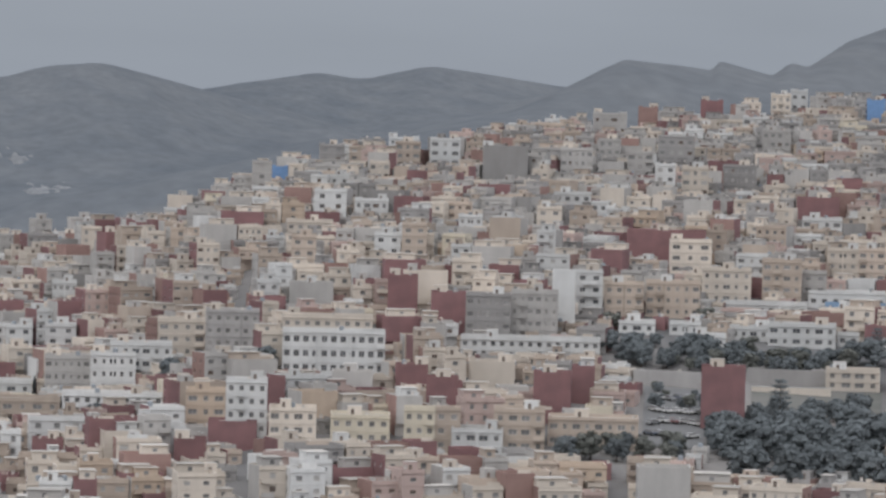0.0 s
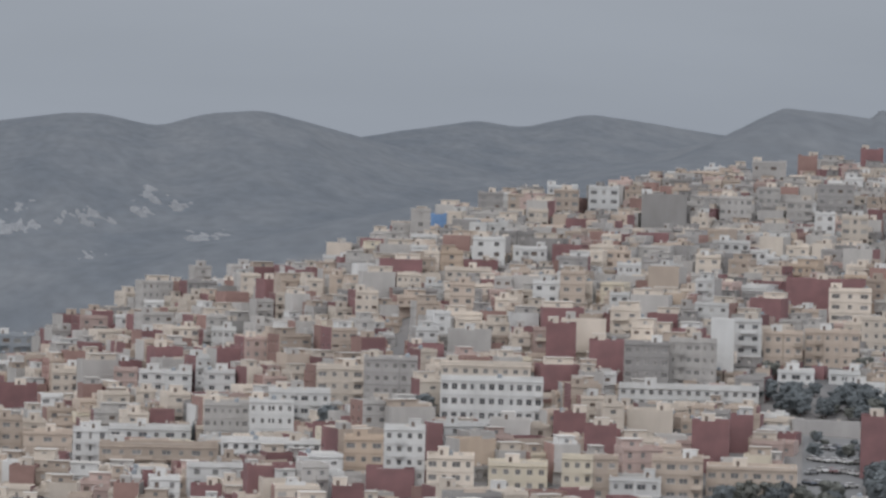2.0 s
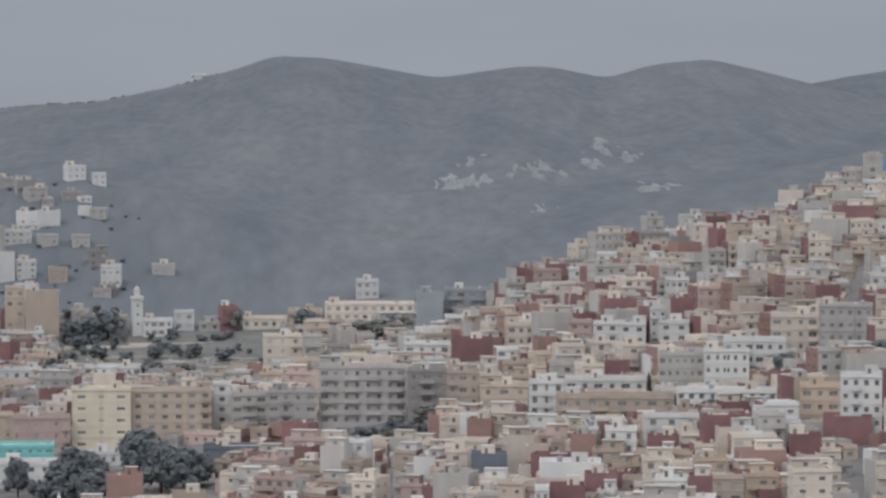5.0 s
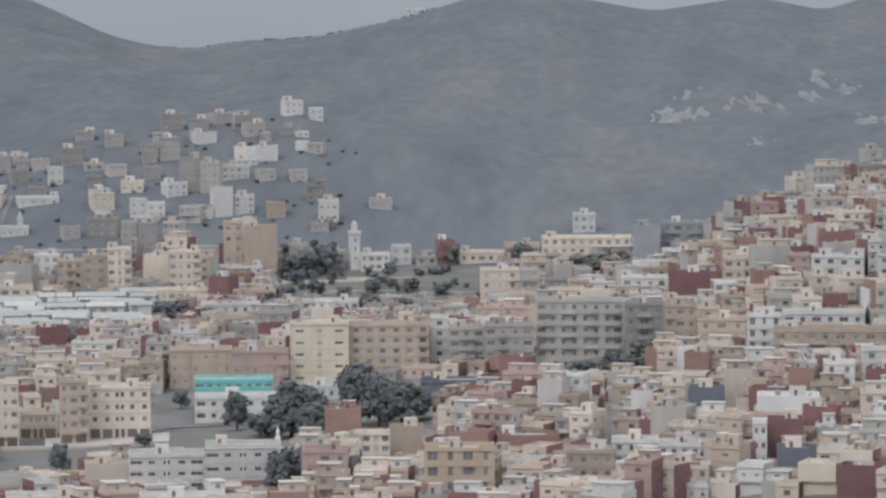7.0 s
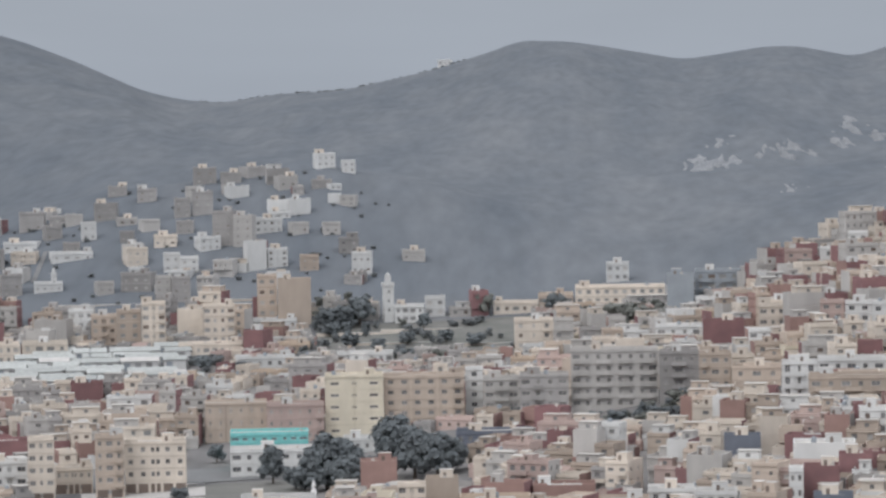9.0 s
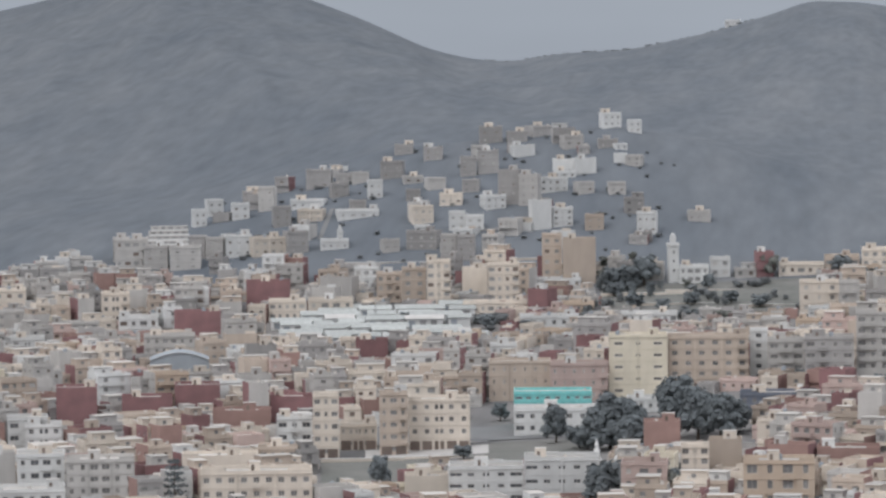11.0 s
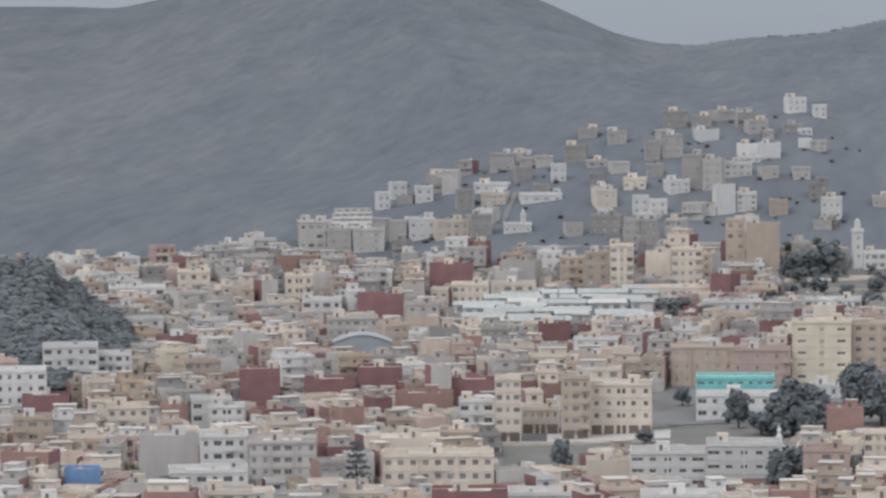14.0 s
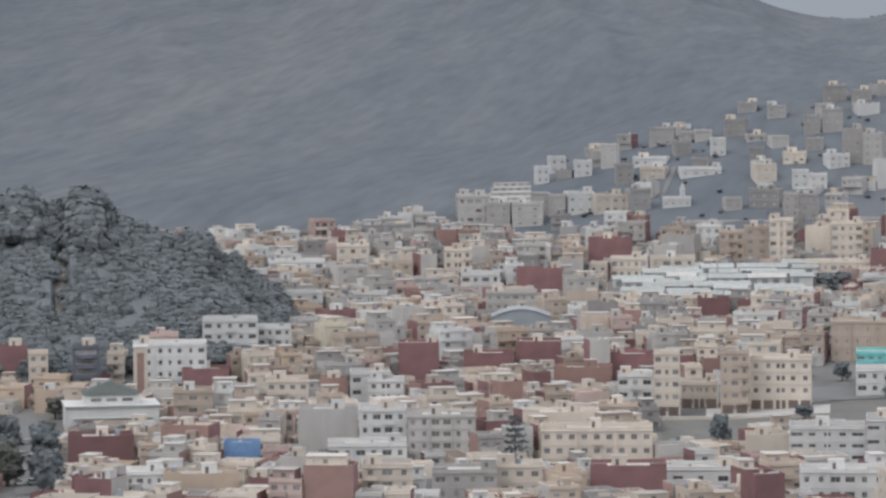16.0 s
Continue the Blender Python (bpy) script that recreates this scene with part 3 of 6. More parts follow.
def make_tree(kind, seed, mat, leaves=600):
    """A tree 10 m high; kinds: round, pine, wood, cypress, tiers."""
    rng = random.Random(seed)
    tr, cr = Shell(), Shell()
    if kind == "cypress":
        limb(tr, (0, 0, -1), (0, 0, 8.5), 0.22, 0.05, M["bark"])
        leaf_cloud(cr, rng, [(0, 0, 0.9 + 0.9 * k, 1.15 * math.sin(0.5 + 2.5 * k / 10) + 0.15, 0.9) for k in range(11)], 900, 0.3, mat)
    elif kind == "tiers":
        limb(tr, (0, 0, -1), (0, 0, 9.8), 0.25, 0.04, M["bark"])
        for k in range(8):
            z, r = 1.8 + k * 1.05, 2.7 * (1 - k / 9.0) + 0.3
            for j in range(6):
                a = j * 1.047 + k * 0.5
                e = (r * math.cos(a), r * math.sin(a), z + 0.35)
                limb(tr, (0, 0, z), e, 0.06, 0.02, M["bark"], 4)
                leaf_cloud(cr, rng, [(e[0] * f, e[1] * f, z + 0.3 * f, 0.42, 0.5) for f in (0.45, 0.75, 1.0)], 14, 0.26, mat)
    elif kind == "wood":
        limb(tr, (0, 0, -1.5), (0, 0, 5.0), 0.35, 0.2, M["bark"], 4)
        lobes = [(0.0, 0.0, 6.9, 2.4, 1.0)]
        for k in range(5):
            a = k * 1.25664 + rng.random() * 0.6
            lobes.append((1.9 * math.cos(a), 1.9 * math.sin(a), 4.2 + 2.0 * rng.random(), 1.8 + 0.7 * rng.random(), 0.95))
        leaf_cloud(cr, rng, lobes, leaves, 0.62, mat)
    else:
        n = 13
        limb(tr, (0, 0, -1.5), (0.2, 0.1, 2.6), 0.38, 0.24, M["bark"], 8)
        lobes = [(0.0, 0.0, 6.6, 2.5, 1.0), (0.0, 0.0, 4.2, 2.4, 0.9)]
        for k in range(n):
            a, r = k * 2.4 + rng.random() * 0.7, 1.3 + rng.random() * 1.6
            z = 2.4 + 6.0 * k / n + rng.random() * 1.0
            if kind == "pine":
                r *= 1.15 - 0.5 * k / n
            e = (r * math.cos(a), r * math.sin(a), z)
            limb(tr, (0.2, 0.1, 2.4), (e[0] * 0.85, e[1] * 0.85, z - 0.3), 0.15, 0.05, M["bark"], 4)
            lobes.append((*e, 0.9 + rng.random() * 0.9, 0.85))
        leaf_cloud(cr, rng, lobes, leaves, 0.36 * math.sqrt(1300 / leaves), mat)
    ob = tr.make("tree")
    part = cr.make("crown", ob)
    part["label"] = "uneven leafy crown"
    return ob


TREES = {}


def tree(u, d, high, kind="round", wide=1.0):
    key = (kind, town_rng.randrange(3))
    if d > 1250:
        FAR_TREES.append((("shrub" if high < 3.6 else kind, key[1]), place(u, d), high / 10, wide, town_rng.random() * 360))
        return None
    if key not in TREES:
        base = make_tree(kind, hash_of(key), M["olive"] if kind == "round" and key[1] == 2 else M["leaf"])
        names = {"round": ("dark broad-leaved tree with a rounded uneven crown", "tree"), "pine": ("dark green pine tree with a spreading crown", "tree"),
                 "cypress": ("slim dark green cypress tree standing upright", "cypress"), "tiers": ("tall conifer with branches in open tiers", "tree")}
        tagged(base, names[kind][0], names[kind][1], "trees of the town")
        base.matrix_basis = pose(*place(u, d), 0, 0, town_rng.random() * 360) @ Matrix.Diagonal((wide * high / 10, wide * high / 10, high / 10, 1))
        TREES[key] = base
        return base
    k = high / 10
    base = TREES[key]
    keep = base.scale.copy()
    base.scale = (wide * k, wide * k, k)
    ob = copy_thing(base, pose(*place(u, d), 0, 0, town_rng.random() * 360))
    base.scale = keep
    return ob


FAR_TREES = []


def plant_far_trees():
    """The trees beyond the near town, as one mass."""
    data = {}
    for key, *_ in FAR_TREES:
        if key not in data:
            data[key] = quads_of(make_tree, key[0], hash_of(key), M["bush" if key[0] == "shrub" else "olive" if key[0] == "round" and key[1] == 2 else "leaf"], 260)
    pieces = [(*data[key], pose(*at, 0, 0, turn) @ Matrix.Diagonal((k * wide, k * wide, k, 1)), (turn / 360) % 1.0) for key, at, k, wide, turn in FAR_TREES]
    tagged(joined("distant_trees", pieces), "scattered dark trees among the far houses", "trees", kind="stuff")


def hash_of(key):
    return sum(ord(c) for c in key[0]) * 7 + key[1]


def clear_zone(u0, u1, d0, d1, foot):
    """Open ground: no ordinary house stands in it or hides it."""
    ZONES.append((u0, u1, d0, d1))
    SIGHT.append((u0, u1, d0, foot + 6))


ZONES = []


# ---- joining many copies into one mesh ----
def quads_of(builder, *args):
    """All quads that a builder makes: corners (n, 4, 3), and a material for each."""
    Shell.sink = []
    builder(*args)
    shells, Shell.sink = Shell.sink, None
    pts = np.concatenate([np.array(s.v, float).reshape(-1, 4, 3) for s in shells])
    return pts, [s.slots[i] for s in shells for i in s.m]


def joined(name, pieces):
    """One mesh from (corners, materials, matrix, tone) pieces."""
    slots, pts, idx, tones = [], [], [], []
    where = {}
    for q, mats, m, tone in pieces:
        a = np.array(m)
        pts.append(q @ a[:3, :3].T + a[:3, 3])
        for x in mats:
            if x.name not in where:
                where[x.name] = len(slots)
                slots.append(x)
        idx.append(np.array([where[x.name] for x in mats]))
        tones.append(np.full(len(mats), tone))
    pts, idx, tones = np.concatenate(pts), np.concatenate(idx), np.concatenate(tones)
    n = len(pts)
    me = bpy.data.meshes.new(name)
    me.vertices.add(n * 4)
    me.vertices.foreach_set("co", pts.ravel())
    me.loops.add(n * 4)
    me.loops.foreach_set("vertex_index", np.arange(n * 4))
    me.polygons.add(n)
    me.polygons.foreach_set("loop_start", np.arange(n) * 4)
    for x in slots:
        me.materials.append(x)
    me.polygons.foreach_set("material_index", idx)
    at = me.attributes.new("tone", "FLOAT", "FACE")
    at.data.foreach_set("value", tones)
    me.update(calc_edges=True)
    me.validate()
    return new(name, me)


# ---- builders for the landmarks ----
def stands(u, d, w, dp, foot=6):
    """Keep other houses off a landmark and out of the way before it."""
    a = u / F
    TAKEN.append(((d + dp / 2) * math.sin(a), (d + dp / 2) * math.cos(a), max(w, dp) / 2, u, d, w, dp))
    SIGHT.append((u - w / 2 / d * F, u + w / 2 / d * F, d, -float(height(u, d)) / d * F - foot))


def slope_range(u, drop):
    """The range at which a line of sight with this drop meets the mountainside."""
    ds = np.arange(1760.0, 3300.0, 4.0)
    seen = np.nonzero(-height(np.full(ds.shape, float(u)), ds) * F / ds <= drop)[0]
    return float(ds[seen[0]]) if len(seen) else 3200.0


def crag(u0, u1, top, foot, bare=0.0):
    """A pale limestone crag: one broken rock face whose ribs stand out of the scrub between two bearings and two drops."""
    um = (u0 + u1) / 2
    near, far = slope_range(um, foot), slope_range(um, top)
    at = place(um, near)
    n_u, n_d = int((u1 - u0) / 2.2) + 4, int((foot - top) / 1.6) + 6
    bm, rows = bmesh.new(), []
    for j in range(n_d + 1):
        rows.append([])
        for i in range(n_u + 1):
            a, b = 2.0 * i / n_u - 1.0, 2.0 * j / n_d - 1.0
            p = place(u0 + (u1 - u0) * i / n_u, near + (far - near) * j / n_d)
            p.z += unevenness(p.x, p.y, math.hypot(p.x, p.y))
            q = Vector((p.x / 6.0 + um, p.y / 60.0, p.z / 14.0))
            rib = noise.noise(q) + 0.7 * noise.noise(q * 2.3) + 0.7 * noise.noise(q * 0.35)
            out = 4.5 * (rib + 0.06 + bare) - 8.0 * max(0.0, math.hypot(a, b) - 0.4) ** 1.3
            rows[-1].append(bm.verts.new(p - at + Vector((0, -0.75, 0.5)) * min(max(out, -9.0), 5.0)))
    for r0, r1 in zip(rows, rows[1:]):
        for i in range(n_u):
            bm.faces.new((r0[i], r0[i + 1], r1[i + 1], r1[i]))
    me = bpy.data.meshes.new("rock_outcrop")
    bm.to_mesh(me)
    bm.free()
    me.materials.append(M["rock"])
    ob = new("rock_outcrop", me)
    ob.location = at
    return tagged(ob, "pale grey broken limestone crag on the scrub mountainside", "rock", "crags on the mountainside")


def ring(sh, x, y, z0, z1, r0, r1, n, mat, phase=0.0):
    for k in range(n):
        a, b = phase + k * 6.28319 / n, phase + (k + 1) * 6.28319 / n
        sh.quad((x + r0 * math.cos(a), y + r0 * math.sin(a), z0), (x + r0 * math.cos(b), y + r0 * math.sin(b), z0),
                (x + r1 * math.cos(b), y + r1 * math.sin(b), z1), (x + r1 * math.cos(a), y + r1 * math.sin(a), z1), mat)


def minaret(u, d, h, name="minaret", wall="white"):
    """A square tower with a gallery, a smaller lantern and a dome."""
    at = place(u, d)
    w = h * 0.19
    s = Shell()
    rows = [(h * f, h * f + h * 0.05) for f in (0.2, 0.38, 0.56)]
    holes = []
    for p0, way in (((-w / 2, -w / 2), (1, 0)), ((w / 2, -w / 2), (0, 1)), ((w / 2, w / 2), (-1, 0)), ((-w / 2, w / 2), (0, -1))):
        wall_with_openings(s, p0, way, w, -3, h * 0.72, [(w * 0.42, w * 0.58)], rows, M[wall], 0.3)
    s.quad((-w / 2, -w / 2, h * 0.72), (w / 2, -w / 2, h * 0.72), (w / 2, w / 2, h * 0.72), (-w / 2, w / 2, h * 0.72), M["roof"])
    ob = s.make(name)
    # A near-black box added inside paints the shade seen through the slits.
    core = Shell()
    core.box(-w * 0.2, w * 0.2, -w * 0.2, w * 0.2, 0, h * 0.7, M["dark"])
    core.make("stair_core", ob)
    g = Shell()
    g.box(-w * 0.58, w * 0.58, -w * 0.58, w * 0.58, h * 0.70, h * 0.725, M[wall])
    for k in range(-2, 3):
        for sx, sy in ((k * w * 0.25, -w * 0.52), (k * w * 0.25, w * 0.52), (-w * 0.52, k * w * 0.25), (w * 0.52, k * w * 0.25)):
            g.box(sx - w * 0.06, sx + w * 0.06, sy - w * 0.05, sy + w * 0.05, h * 0.726, h * 0.765, M[wall])
    g.make("gallery", ob)
    t = Shell()
    t.box(-w * 0.27, w * 0.27, -w * 0.27, w * 0.27, h * 0.726, h * 0.90, M[wall])
    t.make("lantern", ob)
    c = Shell()
    for k in range(5):
        a, b = k * math.pi / 10, (k + 1) * math.pi / 10
        ring(c, 0, 0, h * 0.9 + w * 0.3 * math.sin(a), h * 0.9 + w * 0.3 * math.sin(b), w * 0.26 * math.cos(a), w * 0.26 * math.cos(b), 12, M[wall])
    ring(c, 0, 0, h * 0.95, h * 1.0, 0.12, 0.03, 6, M["metal"])
    c.make("dome", ob)
    ob.matrix_basis = pose(*at, 0, 0, -math.degrees(u / F) + 12)
    stands(u, d, w * 1.2, w)
    tagged(ob, f"{WORDS[wall]} square minaret with gallery, lantern and small dome", "minaret")
    return ob


def small_minaret(u, d, h):
    return minaret(u, d, h)


def brick_tower(u, d, h):
    """A pale tower with a long sunk brick panel."""
    w = 4.2
    s = Shell()
    wall_with_openings(s, (-w / 2, 0), (1, 0), w, -3, h, [(w * 0.25, w * 0.75)], [(h * 0.1, h * 0.9)], M["cream"], 0.3)
    for p0, way in (((w / 2, 0), (0, 1)), ((w / 2, w), (-1, 0)), ((-w / 2, w), (0, -1))):
        wall_with_openings(s, p0, way, w, -3, h, [], [], M["white"])
    s.quad((-w / 2, 0, h), (w / 2, 0, h), (w / 2, w, h), (-w / 2, w, h), M["roof"])
    ob = s.make("mosque_tower")
    p = Shell()
    p.box(-w * 0.26, w * 0.26, 0.28, 0.4, h * 0.09, h * 0.91, M["brick"])
    p.make("brick_panel", ob)
    c = Shell()
    c.box(-w / 2 - 0.2, w / 2 + 0.2, -0.2, w + 0.2, h + 0.004, h + 0.5, M["white"])
    c.make("cornice", ob)
    ob.matrix_basis = pose(*place(u, d), 0, 0, -math.degrees(u / F))
    stands(u, d, w, w, 14)
    tagged(ob, "square white tower with a long sunk brick panel", "tower")
    return ob


def pyramid_roof(u, d):
    """A prayer hall in two white tiers with green-edged ledges under a dark hipped roof."""
    s = Shell()
    s.box(-13.0, 13.0, 0, 18, -2, 7.0, M["white"], M["roof"])
    ob = s.make("prayer_hall")
    for z, x, y0, y1 in ((3.7, 11.0, -1.0, -0.006), (7.0, 13.4, -0.5, 18.4)):
        e = Shell()
        e.box(-x, x, y0, y1, z + 0.004, z + 0.35, M["white"])
        ledge = e.make("ledge", ob)
        g = Shell()
        g.box(-x - 0.02, x + 0.02, y0 - 0.06, y0 - 0.004, z - 0.1, z + 0.12, M["ledge"])
        g.make("green_edge", ledge)
    t = Shell()
    t.box(-7.6, 7.6, 3.0, 15.0, 7.36, 10.0, M["white"])
    tier = t.make("upper_tier", ob)
    for k in range(3):
        w = Shell()
        w.box(-5.9 + 4.4 * k, -3.0 + 4.4 * k, 2.95, 2.996, 8.2, 9.1, M["glass"])
        w.make("window", tier)
    r = Shell()
    p = [(-8.2, 2.4), (8.2, 2.4), (8.2, 15.6), (-8.2, 15.6)]
    for k in range(4):
        a, b = p[k], p[(k + 1) % 4]
        r.quad((*a, 10.15), (*b, 10.15), (0.4 if b[0] > 0 else -0.4, 9, 13.6), (0.4 if a[0] > 0 else -0.4, 9, 13.6), M["tiles"])
    r.quad(*[(*q, 10.15) for q in p[::-1]], M["ledge"])
    r.make("hipped_roof", ob)
    ob.matrix_basis = pose(*place(u, d), 0, 0, -math.degrees(u / F) + 4)
    stands(u, d, 27, 18, 8)
    return tagged(ob, "white two-tiered prayer hall with dark hipped roof and green ledges", "mosque")


def monument(u, d, h):
    """A white tapering monument on a stepped base."""
    s = Shell()
    for k in range(3):
        s.box(-1.8 + 0.4 * k, 1.8 - 0.4 * k, -1.8 + 0.4 * k, 1.8 - 0.4 * k, 0.4 * k - (1 if k == 0 else 0), 0.4 * k + 0.4, M["white"])
    ob = s.make("monument")
    t = Shell()
    z = 1.2
    prof = [(1.0, 0.0), (0.75, 0.2), (0.9, 0.35), (0.5, 0.55), (0.62, 0.68), (0.28, 0.85), (0.05, 1.0)]
    for (r0, a), (r1, b) in zip(prof, prof[1:]):
        ring(t, 0, 0, z + a * (h - z), z + b * (h - z), r0, r1, 10, M["white"])
    t.make("shaft", ob)
    ob.matrix_basis = pose(*place(u, d), 0, 0, 0)
    stands(u, d, 4, 4)
    tagged(ob, "white tapering monument on a stepped base in the park", "monument")
    return ob


def sheet(name, u0, u1, d0, d1, mat, label, category, lift=0.25, skew=0.0, n=16):
    """A piece of paving or lawn draped on the ground with a raised edge."""
    verts, faces = [], []
    for i in range(n + 1):
        for j in range(n + 1):
            d = d0 + (d1 - d0) * i / n
            u = u0 + (u1 - u0) * j / n + skew * (i / n)
            verts.append(tuple(place(u, d, lift)))
    for i in range(n):
        for j in range(n):
            a = i * (n + 1) + j
            faces.append((a, a + 1, a + n + 2, a + n + 1))
    ob = mesh_object(name, verts, faces, [M[mat]])
    tagged(ob, label, category, kind="structure")
    return ob


def make_car(paint):
    b = Shell()
    b.box(-0.86, 0.86, -2.05, 2.05, 0.35, 0.85, paint)
    body = b.make("car")
    c = Shell()
    lo = [(-0.82, -1.1), (0.82, -1.1), (0.82, 1.7), (-0.82, 1.7)]
    hi = [(-0.64, -0.5), (0.64, -0.5), (0.64, 1.2), (-0.64, 1.2)]
    for k in range(4):
        m = (k + 1) % 4
        c.quad((*lo[k], 0.854), (*lo[m], 0.854), (*hi[m], 1.42), (*hi[k], 1.42), M["glass"])
    c.quad(*[(*q, 1.42) for q in hi], paint)
    c.make("cabin", body)
    for x in (-0.86, 0.86):
        for y in (-1.3, 1.3):
            w = Shell()
            for k in range(10):
                p, q = k * 0.628319, (k + 1) * 0.628319
                w.quad((-0.1, 0.32 * math.cos(p), 0.32 * math.sin(p)), (0.1, 0.32 * math.cos(p), 0.32 * math.sin(p)),
                       (0.1, 0.32 * math.cos(q), 0.32 * math.sin(q)), (-0.1, 0.32 * math.cos(q), 0.32 * math.sin(q)), M["tyre"])
                for sx in (-0.1, 0.1):
                    w.poly([(sx, 0, 0), (sx, 0.32 * math.cos(p), 0.32 * math.sin(p)), (sx, 0.32 * math.cos(q), 0.32 * math.sin(q))], M["tyre"])
            o = w.make("wheel", body)
            o.location = (x, y, 0.32)
    return body


CARS = {}


def car(u, d, colour, turn):
    word = {"white": "white", "slate": "dark grey", "metal": "silver", "maroon": "dark red"}[colour]
    m = pose(*place(u, d, 0.27), 0, 0, turn)
    if colour not in CARS:
        CARS[colour] = tagged(make_car(M[colour]), f"{word} saloon car parked on the asphalt", "car", "parked cars")
        CARS[colour].matrix_basis = m
        return CARS[colour]
    return copy_thing(CARS[colour], m)


def grove(u0, u1, d0, d1, n, high, kind):
    """Loose trees over a piece of ground."""
    for _ in range(n):
        r = town_rng
        tree(u0 + (u1 - u0) * r.random(), d0 + max(d1 - d0, 6) * r.random(), high * (0.7 + 0.6 * r.random()), kind, (0.95 + 0.35 * r.random()) * (2.0 if high < 3.0 else 1.0))


def knoll_woods():
    """The dense pine wood over the knoll, as one mass of trees; taller clumps stand along its top."""
    rng = random.Random(3)
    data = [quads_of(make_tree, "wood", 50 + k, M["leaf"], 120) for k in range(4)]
    pieces = []

    def plant(u, d, k, wide):
        q, m = data[rng.randrange(4)]
        pieces.append((q, m, pose(*place(u, d), 0, 0, rng.random() * 360) @ Matrix.Diagonal((k * wide, k * wide, k, 1)), rng.random()))

    for _ in range(2300):
        u, d = -2330 + rng.random() * 830, 1120 + rng.random() * 230
        if (u + 2010) ** 2 / 400 ** 2 + (d - 1255) ** 2 / 125 ** 2 > 1:
            if not (u > -1800 and (u + 1705) ** 2 / 120 ** 2 + (d - 1230) ** 2 / 80 ** 2 < 1):
                continue
        if abs(u + 1996 - (d - 1200) * 0.12) < 9 + 5 * math.sin(d / 9.0) and 1168 < d < 1290:
            continue
        plant(u, d, 0.62 + 0.22 * rng.random(), 1.35)
    for u, spread, n, k in ((-2062, 34, 20, 1.6), (-1945, 38, 22, 1.6), (-1842, 22, 10, 1.2), (-1752, 30, 14, 1.4), (-1690, 22, 7, 1.1), (-2180, 60, 16, 1.5)):
        for _ in range(n):
            v = rng.random() + rng.random() - 1.0
            plant(u + v * spread, 1225 + rng.random() * 45, k * (1.0 - 0.3 * abs(v)) * (0.85 + 0.25 * rng.random()), 1.15)
    # an added leaf-coloured sheet above the ground that covers the dark gaps between the trees
    us, dd = np.arange(-2420, -1560, 12.0), np.arange(1125, 1400, 3.5)
    gu, gd = np.meshgrid(us, dd)
    inside = np.clip(1.25 - (gu + 2010) ** 2 / 400.0 ** 2 - (gd - 1255) ** 2 / 125.0 ** 2, 0, 0.4) / 0.4
    inside = np.maximum(inside, np.where(gu > -1800, np.clip(1.2 - (gu + 1705) ** 2 / 115.0 ** 2 - (gd - 1230) ** 2 / 78.0 ** 2, 0, 0.4) / 0.4, 0))
    inside = np.where((np.abs(gu + 1996 - (gd - 1200) * 0.12) < 14) & (gd > 1168) & (gd < 1290), 0.0, inside)
    gz = height(gu, gd) - 1.5 + inside * (6.1 + np.random.default_rng(4).random(gu.shape) * 0.5)
    grid = np.stack([gd * np.sin(gu / F), gd * np.cos(gu / F), gz], -1)
    under = np.stack([grid[:-1, :-1], grid[:-1, 1:], grid[1:, 1:], grid[1:, :-1]], 2).reshape(-1, 4, 3)
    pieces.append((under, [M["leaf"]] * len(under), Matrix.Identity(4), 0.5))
    ob = joined("pine_wood", pieces)
    tagged(ob, "dense dark pine wood covering the knoll", "wood", kind="stuff")
    sheet("scree", -2008, -1988, 1172, 1285, "scree", "pale sandy scree running down between the pines", "scree", 0.35, 12.0)


def ridge_trees():
    """Single trees along the saddle of the mountain."""
    rng = random.Random(9)
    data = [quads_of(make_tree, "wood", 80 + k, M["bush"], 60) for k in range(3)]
    pieces = []
    for k in range(80):
        u, d = (-640 + rng.random() * 480, 3262 + rng.random() * 30)
        q, m = data[rng.randrange(3)]
        z = 0.12 + 0.13 * rng.random()
        pieces.append((q, m, pose(*place(u, d, -1.0), 0, 0, rng.random() * 360) @ Matrix.Diagonal((z * 2.2, z * 2.2, z, 1)), rng.random()))
    ob = joined("ridge_trees", pieces)
    tagged(ob, "small dark trees along the mountain saddle", "trees", kind="stuff")


def barrel_hall(u, d, w, h, dp=14.0):
    """A hall with a blue-grey wall under a shallow curved roof."""
    n, rise = 12, h * 0.22
    front = [(-w / 2 + w * k / n, h - rise + rise * math.sin(math.pi * k / n)) for k in range(n + 1)]
    s = Shell()
    for y, order in ((0.0, 1), (dp, -1)):
        for (x0, z0), (x1, z1) in zip(front, front[1:]):
            q = [(x0, y, -3), (x1, y, -3), (x1, y, z1), (x0, y, z0)]
            s.quad(*q[::order], M["bluegrey"])
    for x in (-w / 2, w / 2):
        s.quad((x, 0, -3), (x, dp, -3), (x, dp, h - rise), (x, 0, h - rise), M["bluegrey"])
    ob = s.make("hall")
    r = Shell()
    for (x0, z0), (x1, z1) in zip(front, front[1:]):
        r.quad((x0, -0.4, z0 + 0.02), (x1, -0.4, z1 + 0.02), (x1, dp + 0.4, z1 + 0.02), (x0, dp + 0.4, z0 + 0.02), M["bluegrey"])
        r.quad((x0, -0.4, z0 - 0.2), (x1, -0.4, z1 - 0.2), (x1, -0.4, z1 + 0.02), (x0, -0.4, z0 + 0.02), M["stone"])
    r.make("curved_roof", ob)
    ob.matrix_basis = pose(*place(u, d), 0, 0, -math.degrees(u / F))
    tagged(ob, "blue-grey hall with a shallow curved roof", "hall")
    stands(u, d, w, dp, 20)
    return ob


